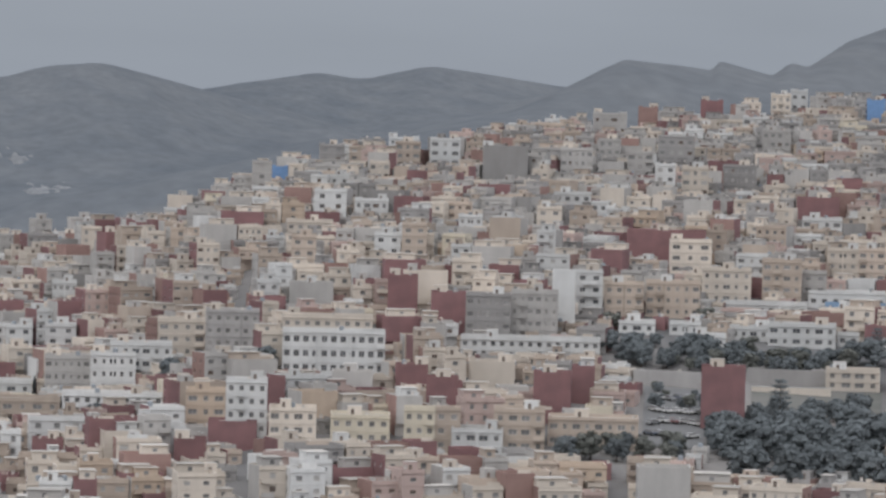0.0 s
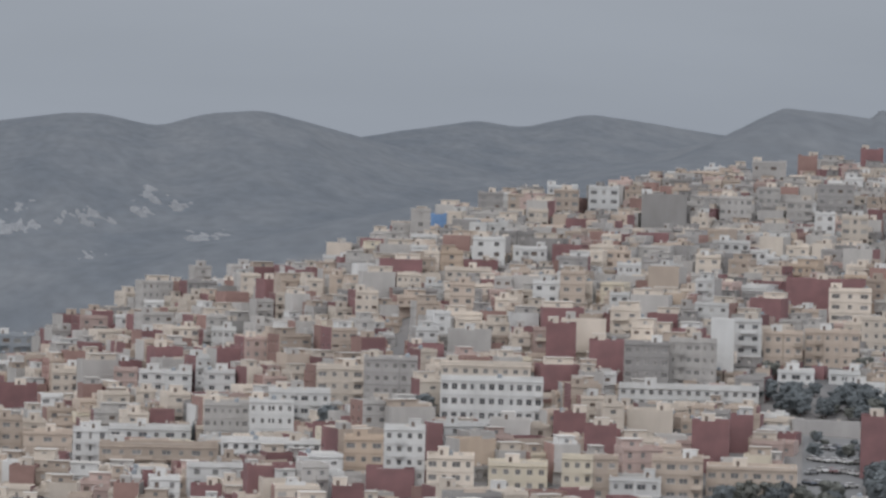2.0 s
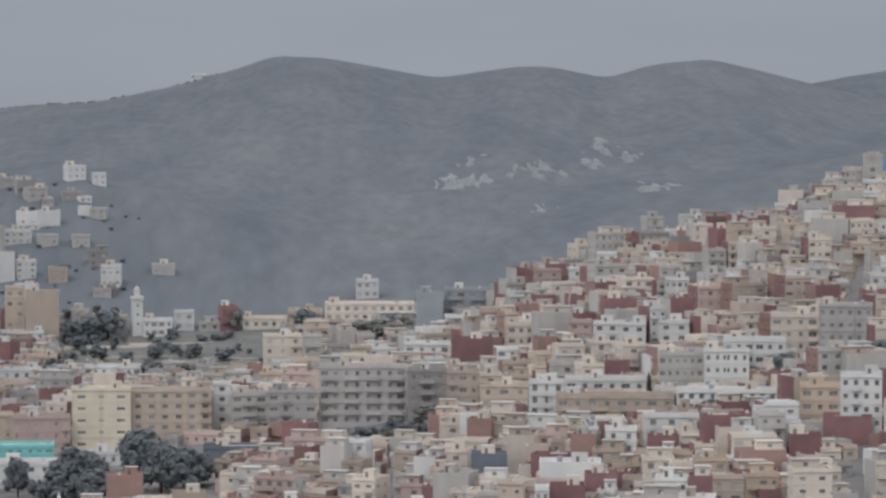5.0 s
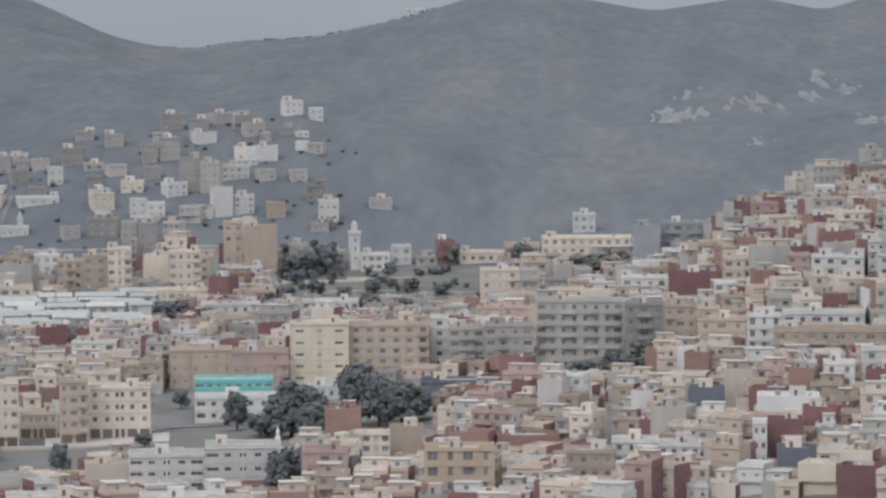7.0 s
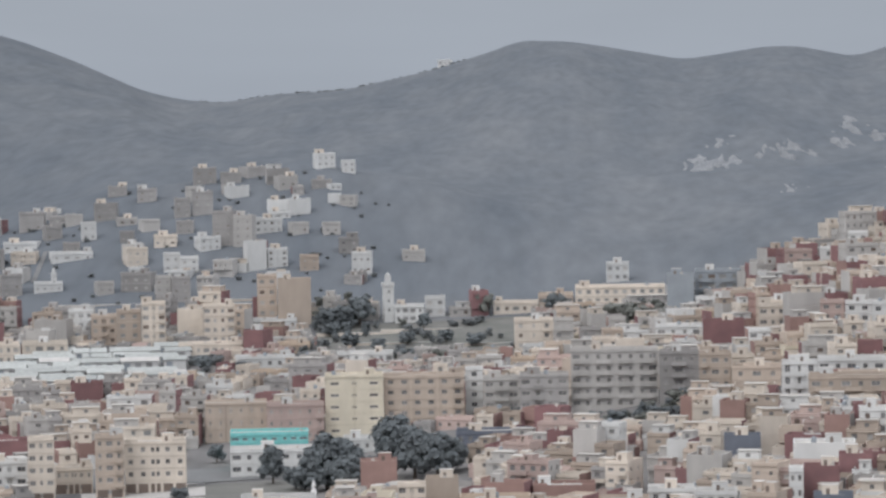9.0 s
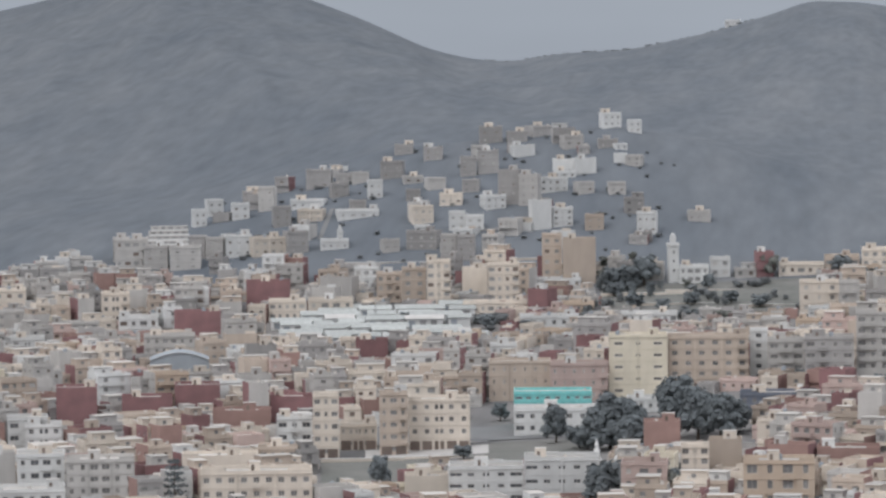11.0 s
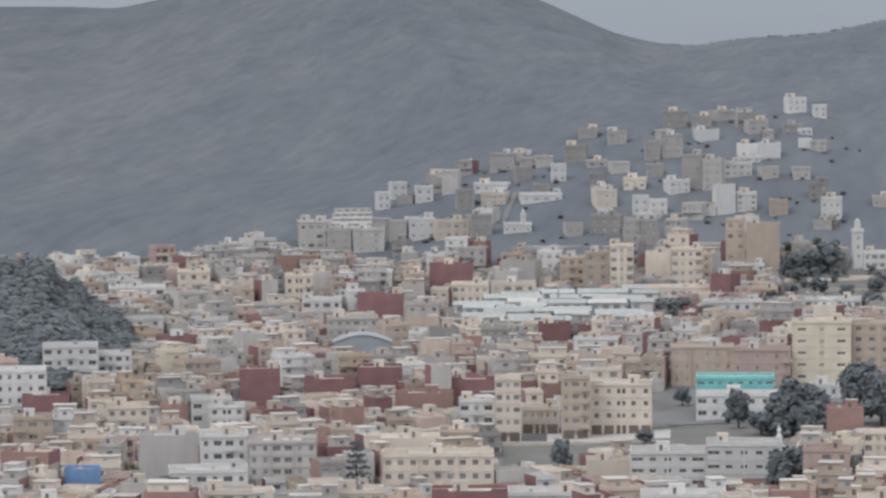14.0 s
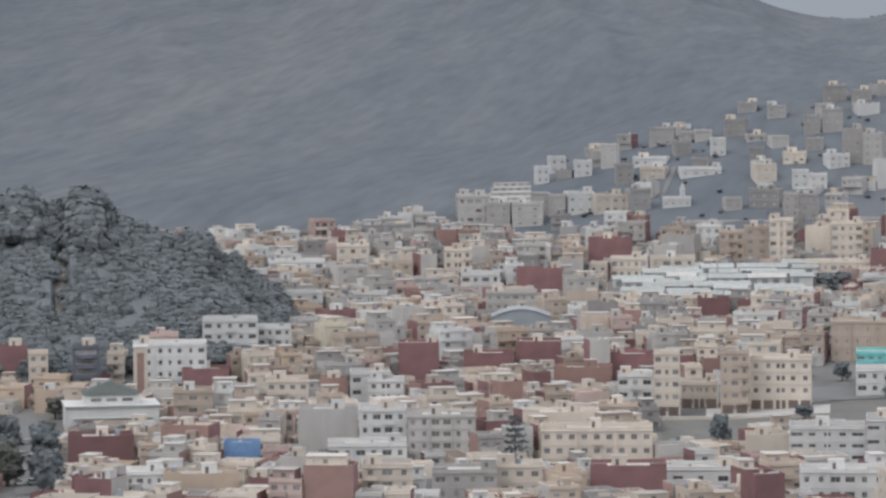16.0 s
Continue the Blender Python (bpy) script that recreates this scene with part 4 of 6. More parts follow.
def terrace_building(u, d, w, levels):
    """A pale building that climbs the slope in set-back terraces, each with a parapet and a dark loggia."""
    s = Shell()
    s.box(-w / 2, w / 2, 0, 4.0, -6, 1.9, M["stone"], M["roof"])
    ob = s.make("terraced_building")
    for k in range(1, levels):
        t = Shell()
        x0, y0, z = -w / 2 + 1.5 * k, 3.2 * k, 1.9 * k
        t.box(x0, w / 2 + 0.5 * k, y0 + 1.2, y0 + 4.4, z - 4, z + 1.9, M["stone"], M["roof"])
        level = t.make("terrace", ob)
        p = Shell()
        p.box(x0 - 0.3, w / 2 + 0.5 * k + 0.3, y0 - 0.1, y0 + 0.1, z - 0.2, z + 0.75, M["white"])
        p.make("parapet", level)
        for j in range(int(w / 3.4)):
            g = Shell()
            x = x0 + 1.6 + 3.2 * j
            g.box(x - 0.9, x + 0.9, y0 + 1.14, y0 + 1.196, z + 0.1, z + 1.6, M["hazed_pane"])
            g.make("window", level)
    ob.matrix_basis = pose(*place(u, d), 0, 0, -math.degrees(u / F) + 10)
    stands(u, d, w + 4, 18, 10)
    return tagged(ob, "pale terraced building stepping up the hillside with white parapets", "building")


def market_shed(u, d, w, h, dp=8.0):
    """A low market hall with a pale pitched sheet roof."""
    s = Shell()
    roof = M[town_rng.choice(("sheeting", "sheeting", "sheeting", "stone"))]
    s.box(-w / 2, w / 2, 0, dp, -2, h, M["white"])
    ob = s.make("market_shed")
    r = Shell()
    e = h + 1.3
    r.quad((-w / 2 - 0.4, -0.6, h + 0.02), (w / 2 + 0.4, -0.6, h + 0.02), (w / 2 + 0.4, dp / 2, e), (-w / 2 - 0.4, dp / 2, e), roof)
    r.quad((-w / 2 - 0.4, dp / 2, e), (w / 2 + 0.4, dp / 2, e), (w / 2 + 0.4, dp + 0.6, h + 0.02), (-w / 2 - 0.4, dp + 0.6, h + 0.02), roof)
    for x in (-w / 2 + 0.02, w / 2 - 0.02):
        r.poly([(x, 0, h), (x, dp, h), (x, dp / 2, e - 0.05)], M["stone"])
    r.make("sheet_roof", ob)
    for k in range(int(w / 4)):
        g = Shell()
        x = -w / 2 + 2 + 4 * k
        g.box(x - 1.1, x + 1.1, -0.04, 0.02, 0.2, h - 0.6, M["glass" if k % 3 else "bluegrey"])
        g.make("shutter", ob)
    ob.matrix_basis = pose(*place(u, d), 0, 0, -math.degrees(u / F) + 3)
    tagged(ob, "low white market hall with pitched sheet roof", "market hall", "market halls")
    stands(u, d, w, dp, 8)
    return ob


def market(u0, u1, d0, d1):
    """Close rows of low market halls."""
    r, d = random.Random(31), d0
    ZONES.append((u0, u1, d0, d1))
    while d < d1:
        u = u0 + r.random() * 20
        while u < u1:
            w = 6 + r.random() * 14
            uc = u + w / 2 / d * F
            if uc + w / 2 / d * F < u1 and (uc - u0) / (u1 - u0) > (d - d0) / (d1 - d0) * 0.3 - 0.1 and r.random() < 0.85:
                market_shed(uc, d + r.random() * 2, w, 2.6 + r.random() * 1.6, 6.5)
            u += (w + 0.8 + 2.5 * r.random()) / d * F
        d += 8.6


def low_wall(u0, u1, d, high, mat="cream"):
    """A garden wall with a coping."""
    a, b = place(u0, d), place(u1, d)
    n = (b - a).length
    s = Shell()
    s.box(0, n, 0, 0.3, -1.5, high, M[mat])
    ob = s.make("garden_wall")
    c = Shell()
    c.box(-0.05, n + 0.05, -0.06, 0.36, high + 0.002, high + 0.12, M["white"])
    c.make("coping", ob)
    ob.matrix_basis = pose(*a, 0, 0, math.degrees(math.atan2(b.y - a.y, b.x - a.x)))
    return tagged(ob, "low plastered garden wall with pale coping", "wall", "garden walls")


def parked_cars(u0, u1, d0, d1, n):
    r = random.Random(n)
    for k in range(n):
        row = k % 4
        car(u0 + (u1 - u0) * (k + 0.5 * r.random()) / n, d0 + (d1 - d0) * (row + 0.3 + 0.3 * r.random()) / 4, r.choice(("white", "slate", "metal", "white", "maroon")),
            r.choice((20, 25, 110)) + r.random() * 10)


def mast(u, d, h):
    """A lattice radio mast."""
    s = Shell()
    for x, y in ((-0.5, -0.5), (0.5, -0.5), (0.5, 0.5), (-0.5, 0.5)):
        s.quad((x - 0.08, y, 0), (x + 0.08, y, 0), (x * 0.3 + 0.05, y * 0.3, h), (x * 0.3 - 0.05, y * 0.3, h), M["metal"])
        s.quad((x, y - 0.08, 0), (x, y + 0.08, 0), (x * 0.3, y * 0.3 + 0.05, h), (x * 0.3, y * 0.3 - 0.05, h), M["metal"])
    ob = s.make("radio_mast")
    for k in range(int(h / 1.5)):
        z = 1.5 * k + 0.7
        q = 0.5 * (1 - 0.7 * z / h)
        c = Shell()
        c.box(-q, q, -q, q, z, z + 0.12, M["metal"])
        c.make("cross_brace", ob)
    ob.matrix_basis = pose(*place(u, d), 0, 0, 20)
    return tagged(ob, "slim grey lattice radio mast among the houses", "mast")


# ---- open ground ----
clear_zone(1679, 2100, 968, 1074, 550)
clear_zone(1622, 2110, 1066, 1114, 412)
clear_zone(1517, 1753, 944, 966, 576)
clear_zone(1802, 2101, 930, 1012, 607)
clear_zone(-186, -67, 1374, 1454, 437)
clear_zone(-663, -173, 1066, 1166, 679)
clear_zone(-432, -81, 1386, 1456, 438)
clear_zone(-852, -434, 1040, 1132, 707)
clear_zone(-932, -784, 1002, 1058, 743)
clear_zone(28, 199, 1132, 1160, 571)
clear_zone(-2104, -2011, 912, 1092, 824)

# ---- buildings that stand out ----
block(1128, 1042, 28.5, 12.0, "white", 3, 11, 445, part=0.62, tall=1.75, shed=0)
block(1116, 1074, 25.8, 10.7, "cream", 3, 9, 367, shed=1)
block(976, 946, 10.4, 16.8, "white", 5, 4, 562, part=0.45, shed=1)
block(1029, 980, 4.4, 10.6, "maroon", 3, 0, 517, blank=True)
block(1178, 950, 15.0, 6.9, "yellow", 2, 5, 566, shed=1)
block(904, 974, 10.2, 10.5, "ochre", 3, 3, 543, shed=1)
block(1058, 942, 11.9, 10.1, "cream", 3, 4, 564, shed=1)
block(1283, 942, 7.8, 10.5, "yellow", 3, 3, 563)
block(1333, 942, 6.4, 10.6, "tan", 3, 2, 560)
block(952, 944, 12.3, 7.0, "maroon", 2, 0, 585, blank=True, shed=1)
block(878, 928, 8.1, 6.9, "maroon", 2, 0, 609, blank=True, shed=1)
block(1517, 990, 10.0, 10.7, "maroon", 3, 0, 497, blank=True, shed=1)
block(1819, 985, 11.5, 15.9, "maroon", 4, 0, 494, blank=True, shed=1)
block(1322, 990, 8.5, 9.1, "maroon", 3, 0, 492, blank=True, shed=1)
block(1267, 1016, 8.9, 7.5, "maroon", 3, 0, 459, blank=True, shed=1)
block(627, 960, 8.0, 5.8, "maroon", 2, 0, 596, blank=True, shed=1)
block(1533, 1114, 6.9, 17.7, "white", 5, 0, 343, blank=True)
block(1578, 1140, 8.2, 14.3, "white", 4, 2, 316, balconies=True, shed=1)
block(1400, 1090, 13.1, 14.2, "grey", 4, 5, 370, shed=1)
block(1482, 1094, 13.7, 14.3, "stone", 4, 6, 360, shed=1)
block(1640, 1144, 12.0, 10.7, "tan", 3, 4, 326, shed=1)
block(1726, 1154, 16.8, 10.6, "tan", 3, 6, 327, shed=1)
block(1820, 1188, 15.5, 10.6, "cream", 3, 5, 300, shed=1)
block(1917, 1190, 12.4, 14.3, "tan", 4, 4, 285, shed=1)
block(1974, 1196, 7.8, 10.5, "stone", 3, 2, 283)
block(2023, 1248, 10.2, 10.6, "cream", 3, 3, 254, shed=1)
block(2074, 1224, 8.7, 14.4, "tan", 4, 3, 253, shed=1)
block(948, 1072, 15.3, 14.3, "grey", 4, 6, 413, part=0.5, shed=1)
block(859, 1098, 13.8, 10.6, "cream", 3, 4, 413, shed=1)
block(646, 1148, 9.4, 9.7, "white", 3, 2, 407, shed=1)
block(573, 1164, 8.3, 10.1, "white", 3, 2, 410, shed=1)
block(788, 1068, 17.6, 10.8, "white", 3, 6, 449, shed=1)
block(659, 1072, 12.8, 10.8, "stone", 3, 6, 476, shed=1)
block(739, 1060, 12.7, 10.7, "white", 3, 5, 475, shed=1)
block(740, 1020, 27.4, 5.6, "white", 2, 10, 512, shed=1)
block(1476, 1066, 39.6, 5.8, "white", 2, 15, 401, shed=1)
block(1409, 1024, 12.6, 6.9, "cream", 2, 0, 460, blank=True, shed=1)
block(1162, 1012, 11.0, 6.2, "stone", 2, 0, 466, blank=True, shed=1)
block(1664, 1120, 10.9, 3.3, "white", 1, 3, 358, shed=1)
block(1749, 1124, 9.3, 3.3, "white", 1, 3, 351, shed=1)
block(1784, 1104, 12.4, 3.4, "white", 1, 4, 374, shed=1)
block(1861, 1124, 11.8, 3.4, "white", 1, 4, 363, shed=1)
block(1955, 1118, 20.0, 6.3, "white", 2, 6, 367, shed=1)
block(2036, 1124, 6.4, 3.4, "white", 1, 2, 365)
block(1891, 1170, 25.2, 3.6, "white", 1, 8, 314, shed=0)
block(2032, 1194, 24.5, 4.9, "white", 1, 7, 304, shed=0)
block(2050, 1190, 20.0, 1.6, "steelblue", 1, 0, 300, blank=True, shed=0, dp=4)
block(1719, 1042, 18.8, 3.2, "grey", 1, 0, 446, blank=True, dp=2, shed=0)
block(1933, 1056, 23.3, 3.4, "grey", 1, 0, 438, blank=True, dp=2, shed=0)
block(2046, 1052, 15.0, 5.2, "cream", 2, 4, 444, shed=1)
block(1460, 942, 12.8, 10.5, "tan", 3, 4, 559, shed=1)
block(1591, 952, 22.9, 7.1, "tan", 2, 8, 547, shed=1)
block(1386, 934, 12.7, 7.0, "white", 2, 4, 573, shed=1)
block(1317, 1532, 12.4, 10.9, "white", 3, 3, 69, side="white", shed=1)
block(1244, 1590, 12.9, 6.9, "white", 2, 4, 46, shed=1)
block(994, 1410, 7.4, 14.3, "stone", 4, 1, 120)
block(1026, 1458, 6.1, 7.0, "blue", 2, 0, 104, blank=True)
block(1907, 1680, 8.8, 10.3, "cream", 3, 3, -30, shed=1)
block(1786, 1672, 10.0, 10.4, "maroon", 3, 0, -23, blank=True, shed=1)
block(1864, 1636, 11.5, 6.8, "white", 2, 3, -10, shed=1)
block(1803, 1586, 11.4, 6.7, "white", 2, 3, 12, shed=1)
block(1550, 1484, 12.7, 10.8, "stone", 3, 5, 82, shed=1)
block(1707, 1440, 7.8, 10.7, "white", 3, 2, 93)
block(1760, 1408, 9.9, 14.2, "cream", 4, 3, 117, shed=1)
block(1901, 1560, 11.6, 10.8, "stone", 3, 4, 38, shed=1)
block(1544, 1372, 13.6, 7.2, "white", 2, 4, 139, shed=1)
block(1592, 1352, 5.7, 7.1, "white", 2, 2, 156)
block(1504, 1308, 8.8, 9.9, "cream", 3, 2, 174, shed=1)
block(1365, 1304, 8.4, 7.0, "white", 2, 3, 184, shed=1)
block(1219, 1232, 8.7, 10.7, "white", 3, 2, 235, shed=1)
block(1266, 1230, 8.1, 14.3, "tan", 4, 2, 240, shed=1)
block(1081, 1282, 15.8, 7.0, "cream", 2, 5, 194, shed=1)
block(1071, 1224, 8.1, 10.8, "tan", 3, 2, 254, shed=1)
block(1116, 1340, 11.5, 10.8, "white", 3, 2, 163, shed=1)
block(1189, 1344, 12.1, 7.1, "white", 2, 4, 156, shed=1)
block(1977, 1368, 15.5, 10.6, "maroon", 3, 0, 150, blank=True, shed=1)
block(1985, 1342, 14.0, 7.1, "white", 2, 4, 170, shed=1)
block(1712, 1264, 26.5, 10.5, "maroon", 3, 0, 229, blank=True, shed=1)
block(1248, 1124, 9.0, 14.1, "maroon", 4, 0, 340, blank=True, shed=1)
block(1330, 1114, 10.6, 10.7, "maroon", 3, 0, 344, blank=True, shed=1)
block(1755, 1244, 14.0, 10.7, "cream", 3, 3, 247, shed=1)
block(2074, 1650, 8.1, 11.2, "blue", 3, 0, -20, blank=True, shed=1)
block(651, 1262, 8.1, 7.0, "white", 2, 4, 317, shed=1)
block(1086, 1154, 13.5, 6.9, "stone", 2, 0, 324, blank=True, shed=1)
block(1725, 1522, 14.8, 12.7, "grey", 3, 4, 63, shed=1)
block(1662, 1480, 10.2, 10.6, "stone", 3, 3, 80, shed=1)
block(1838, 1448, 13.0, 10.5, "grey", 3, 5, 105, shed=1)
block(1424, 1456, 17.5, 14.1, "grey", 4, 0, 95, blank=True, shed=1)
block(1607, 1656, 14.9, 9.1, "stone", 2, 4, 6, shed=1)
block(1674, 1668, 8.7, 9.5, "brick", 2, 0, -4, blank=True, shed=1)
block(1939, 1698, 7.6, 9.1, "white", 2, 2, -42)
block(1251, 1526, 10.3, 10.5, "tan", 3, 3, 74, shed=1)
block(1117, 1518, 10.3, 10.6, "grey", 3, 2, 77, shed=1)
block(1202, 1478, 7.8, 6.9, "cream", 2, 3, 95)
block(1608, 1532, 9.2, 10.2, "stone", 3, 3, 55, shed=1)
block(95, 1166, 27.1, 18.0, "stone", 5, 8, 535, balconies=True, tall=1.5, shed=1)
block(209, 1158, 12.2, 14.2, "grey", 4, 3, 520, balconies=True, shed=1)
block(273, 1128, 9.7, 14.2, "tan", 4, 3, 524, shed=1)
block(346, 1124, 14.5, 7.2, "tan", 2, 3, 515, shed=1)
block(421, 1082, 10.1, 10.4, "white", 3, 3, 535, part=0.3, tall=2.6, shed=1)
block(525, 1082, 23.5, 7.0, "white", 2, 6, 489, shed=1)
block(542, 1040, 32.9, 7.1, "tan", 2, 8, 535, balconies=True, shed=1)
block(107, 1448, 34.5, 6.7, "cream", 2, 10, 365, shed=1)
block(103, 1510, 9.0, 6.9, "white", 2, 3, 321, shed=1)
block(214, 1378, 9.9, 14.8, "bluegrey", 4, 0, 378, blank=True, shed=1)
block(279, 1388, 16.5, 10.6, "bluegrey", 3, 4, 346, balconies=True, shed=1)
block(269, 1362, 11.7, 4.5, "white", 1, 4, 373, shed=1)
block(210, 1298, 16.2, 7.1, "white", 2, 4, 426, balconies=True, shed=1)
block(289, 1234, 13.7, 10.8, "maroon", 3, 0, 434, blank=True, shed=1)
block(376, 1236, 9.3, 10.5, "cream", 3, 3, 409, shed=1)
block(526, 1186, 8.2, 9.4, "white", 3, 2, 405, shed=1)
block(565, 1174, 5.5, 8.8, "pink", 3, 1, 405)
block(480, 1206, 7.6, 9.5, "pink", 3, 2, 402)
block(546, 1114, 7.4, 6.6, "maroon", 2, 0, 463, blank=True)
block(-7, 1468, 13.6, 3.9, "tan", 1, 4, 364, shed=1)
block(-78, 1460, 17.4, 3.9, "cream", 1, 5, 374, shed=1)
block(838, 1392, 6.3, 7.0, "white", 2, 2, 174)
block(527, 1392, 7.3, 7.1, "white", 2, 2, 262)
block(476, 1374, 6.6, 6.8, "white", 2, 1, 300)
block(271, 1240, 14.9, 3.6, "white", 1, 4, 445, shed=1)
block(-267, 1454, 11.4, 6.2, "white", 2, 4, 389, shed=1)
block(-221, 1462, 7.9, 7.0, "white", 2, 2, 379)
block(-367, 1176, 18.4, 18.5, "yellow", 5, 3, 590, part=0.3, side="yellow", tall=0.9, wide=1.8, shed=1)
block(-243, 1180, 25.3, 16.3, "tan", 5, 6, 565, part=0.45, shed=1)
block(-154, 1188, 5.6, 16.1, "white", 5, 1, 550)
block(-106, 1178, 11.2, 13.1, "stone", 4, 3, 551, balconies=True, shed=1)
block(-30, 1162, 15.2, 14.2, "grey", 4, 4, 552, part=0.5, shed=1)
block(-7, 1178, 4.3, 6.9, "white", 2, 1, 551)
block(-577, 1180, 19.5, 11.6, "tan", 3, 6, 596, part=0.2, shed=1)
block(-472, 1172, 18.0, 11.1, "pink", 3, 6, 597, part=0.2, shed=1)
block(-606, 1264, 9.1, 7.1, "white", 2, 3, 519, shed=1)
block(-47, 1358, 14.1, 10.6, "cream", 3, 3, 434, part=0.2, shed=1)
block(6, 1346, 7.1, 10.7, "stone", 3, 2, 430, balconies=True)
block(-719, 1410, 8.9, 17.5, "cream", 5, 3, 417, shed=1)
block(-655, 1436, 9.7, 10.6, "cream", 3, 0, 406, blank=True, shed=1)
block(-604, 1420, 11.9, 14.3, "cream", 4, 4, 410, shed=1)
block(-518, 1468, 7.7, 16.3, "tan", 4, 2, 377)
block(-470, 1458, 12.9, 17.0, "tan", 4, 0, 390, blank=True, shed=1)
block(-763, 1414, 9.1, 14.2, "tan", 4, 2, 417, shed=1)
block(-807, 1428, 9.6, 10.8, "tan", 3, 3, 419, shed=1)
block(-620, 1392, 23.6, 4.0, "cream", 1, 8, 442, shed=1)
block(-473, 1390, 12.1, 3.1, "ochre", 1, 5, 440, shed=1)
block(-524, 1356, 21.4, 3.6, "white", 1, 6, 465, shed=1)
block(-347, 1358, 20.4, 3.2, "white", 1, 7, 462, shed=1)
block(-505, 1452, 16.8, 3.3, "white", 1, 5, 399, shed=1)
block(-530, 1470, 6.2, 6.8, "maroon", 2, 0, 377, blank=True)
block(-519, 1118, 23.2, 9.9, "teal", 4, 8, 609, tall=0.8, part=0.7, shed=0, wide=3, glass="slate")
block(-511, 1102, 25.7, 7.0, "white", 2, 7, 652, shed=1)
block(-745, 958, 11.2, 6.3, "cream", 2, 0, 771, blank=True, shed=1)
block(-639, 954, 19.2, 8.8, "white", 3, 5, 773, wide=2.6, part=0.6, tall=1.0, shed=1)
block(-504, 952, 19.2, 10.7, "white", 3, 5, 774, wide=2.6, part=0.6, tall=1.0, shed=1)
block(-354, 1138, 11.5, 3.6, "white", 1, 4, 614, shed=1)
block(-120, 1124, 22.9, 3.5, "slate", 1, 8, 602, shed=1)
block(-120, 914, 17.3, 11.3, "ochre", 3, 4, 791, tall=2.2, shed=1)
block(-326, 1024, 10.0, 10.2, "brick", 3, 0, 690, blank=True, shed=1)
block(458, 884, 8.5, 8.6, "maroon", 3, 0, 709, blank=True, shed=1)
block(413, 876, 3.3, 10.6, "white", 3, 2, 735)
block(518, 910, 8.2, 6.1, "maroon", 2, 0, 666, blank=True, shed=1)
block(319, 974, 9.5, 7.9, "slate", 3, 0, 640, blank=True, shed=1)
block(478, 858, 9.0, 5.4, "slate", 2, 0, 739, blank=True, shed=1)
block(463, 930, 15.3, 7.2, "white", 2, 0, 652, blank=True, shed=1)
block(-214, 980, 8.6, 9.4, "tan", 3, 0, 721, blank=True, shed=1)
block(-268, 966, 7.3, 10.4, "cream", 4, 3, 739)
block(192, 920, 11.4, 6.0, "white", 2, 3, 722, shed=1)
block(271, 896, 10.1, 6.3, "white", 2, 4, 732, shed=1)
block(111, 908, 11.6, 7.0, "tan", 2, 4, 760, shed=1)
block(3, 964, 16.0, 5.6, "brick", 2, 0, 710, blank=True, shed=1)
block(-922, 1068, 7.4, 17.8, "cream", 5, 3, 681, shops=True)
block(-865, 1088, 10.8, 6.9, "cream", 2, 5, 681, shops=True, shed=1)
block(-978, 1076, 10.2, 10.6, "white", 3, 3, 684, shed=1)
block(-802, 1070, 8.1, 17.4, "tan", 5, 3, 675, shops=True, shed=1)
block(-721, 1078, 17.7, 14.1, "cream", 4, 5, 672, part=0.5, shops=True, shed=1)
block(-1047, 942, 28.2, 10.5, "cream", 3, 9, 786, shed=1)
block(-1008, 1032, 10.9, 6.9, "tan", 2, 4, 710, shed=1)
block(-1111, 1012, 20.5, 7.0, "cream", 2, 0, 715, blank=True, shed=1)
block(-1427, 966, 12.2, 13.5, "white", 4, 4, 759, shed=1)
block(-1323, 962, 17.6, 12.2, "stone", 4, 6, 763, shed=1)
block(-1524, 976, 15.4, 12.5, "stone", 3, 0, 768, blank=True, shed=1)
block(-1455, 942, 19.9, 7.2, "white", 2, 6, 781, shed=1)
block(-1362, 1158, 12.6, 10.8, "maroon", 3, 0, 627, blank=True, shed=1)
block(-1238, 1160, 15.7, 7.1, "maroon", 2, 0, 618, blank=True, shed=1)
block(-1149, 1164, 14.0, 9.9, "maroon", 3, 0, 605, blank=True, shed=1)
block(-982, 1152, 12.7, 7.1, "maroon", 2, 0, 621, blank=True, shed=1)
block(-1071, 1126, 17.5, 6.9, "brick", 2, 0, 644, blank=True, shed=1)
block(-1740, 1122, 14.2, 7.0, "maroon", 2, 0, 641, blank=True, shed=1)
block(-1147, 1344, 16.6, 10.7, "maroon", 3, 0, 473, blank=True, shed=1)
block(-1021, 1416, 16.6, 10.7, "maroon", 3, 0, 424, blank=True, shed=1)
block(-839, 1288, 11.1, 7.2, "maroon", 2, 0, 522, blank=True, shed=1)
block(-1677, 952, 9.3, 6.8, "blue", 2, 0, 775, blank=True, shed=0)
block(-1421, 1086, 10.6, 9.5, "white", 3, 3, 672, shed=1)
block(-1291, 1398, 10.5, 10.7, "cream", 3, 3, 444, shed=1)
block(-1197, 1296, 17.6, 9.7, "stone", 3, 6, 509, shed=1)
block(-847, 1462, 9.7, 7.3, "white", 2, 3, 392, shed=1)
block(-397, 1214, 7.2, 10.3, "cream", 3, 2, 557)
block(-1251, 1360, 14.3, 7.0, "white", 2, 4, 472, shed=1)
block(-988, 1390, 13.6, 7.1, "cream", 2, 5, 445, shed=1)
block(-911, 1390, 16.7, 7.0, "cream", 2, 4, 445, shed=1)
block(-1447, 1310, 11.8, 7.0, "white", 2, 3, 500, shed=1)
block(-1763, 1054, 11.0, 10.3, "tan", 3, 3, 694, shed=1)
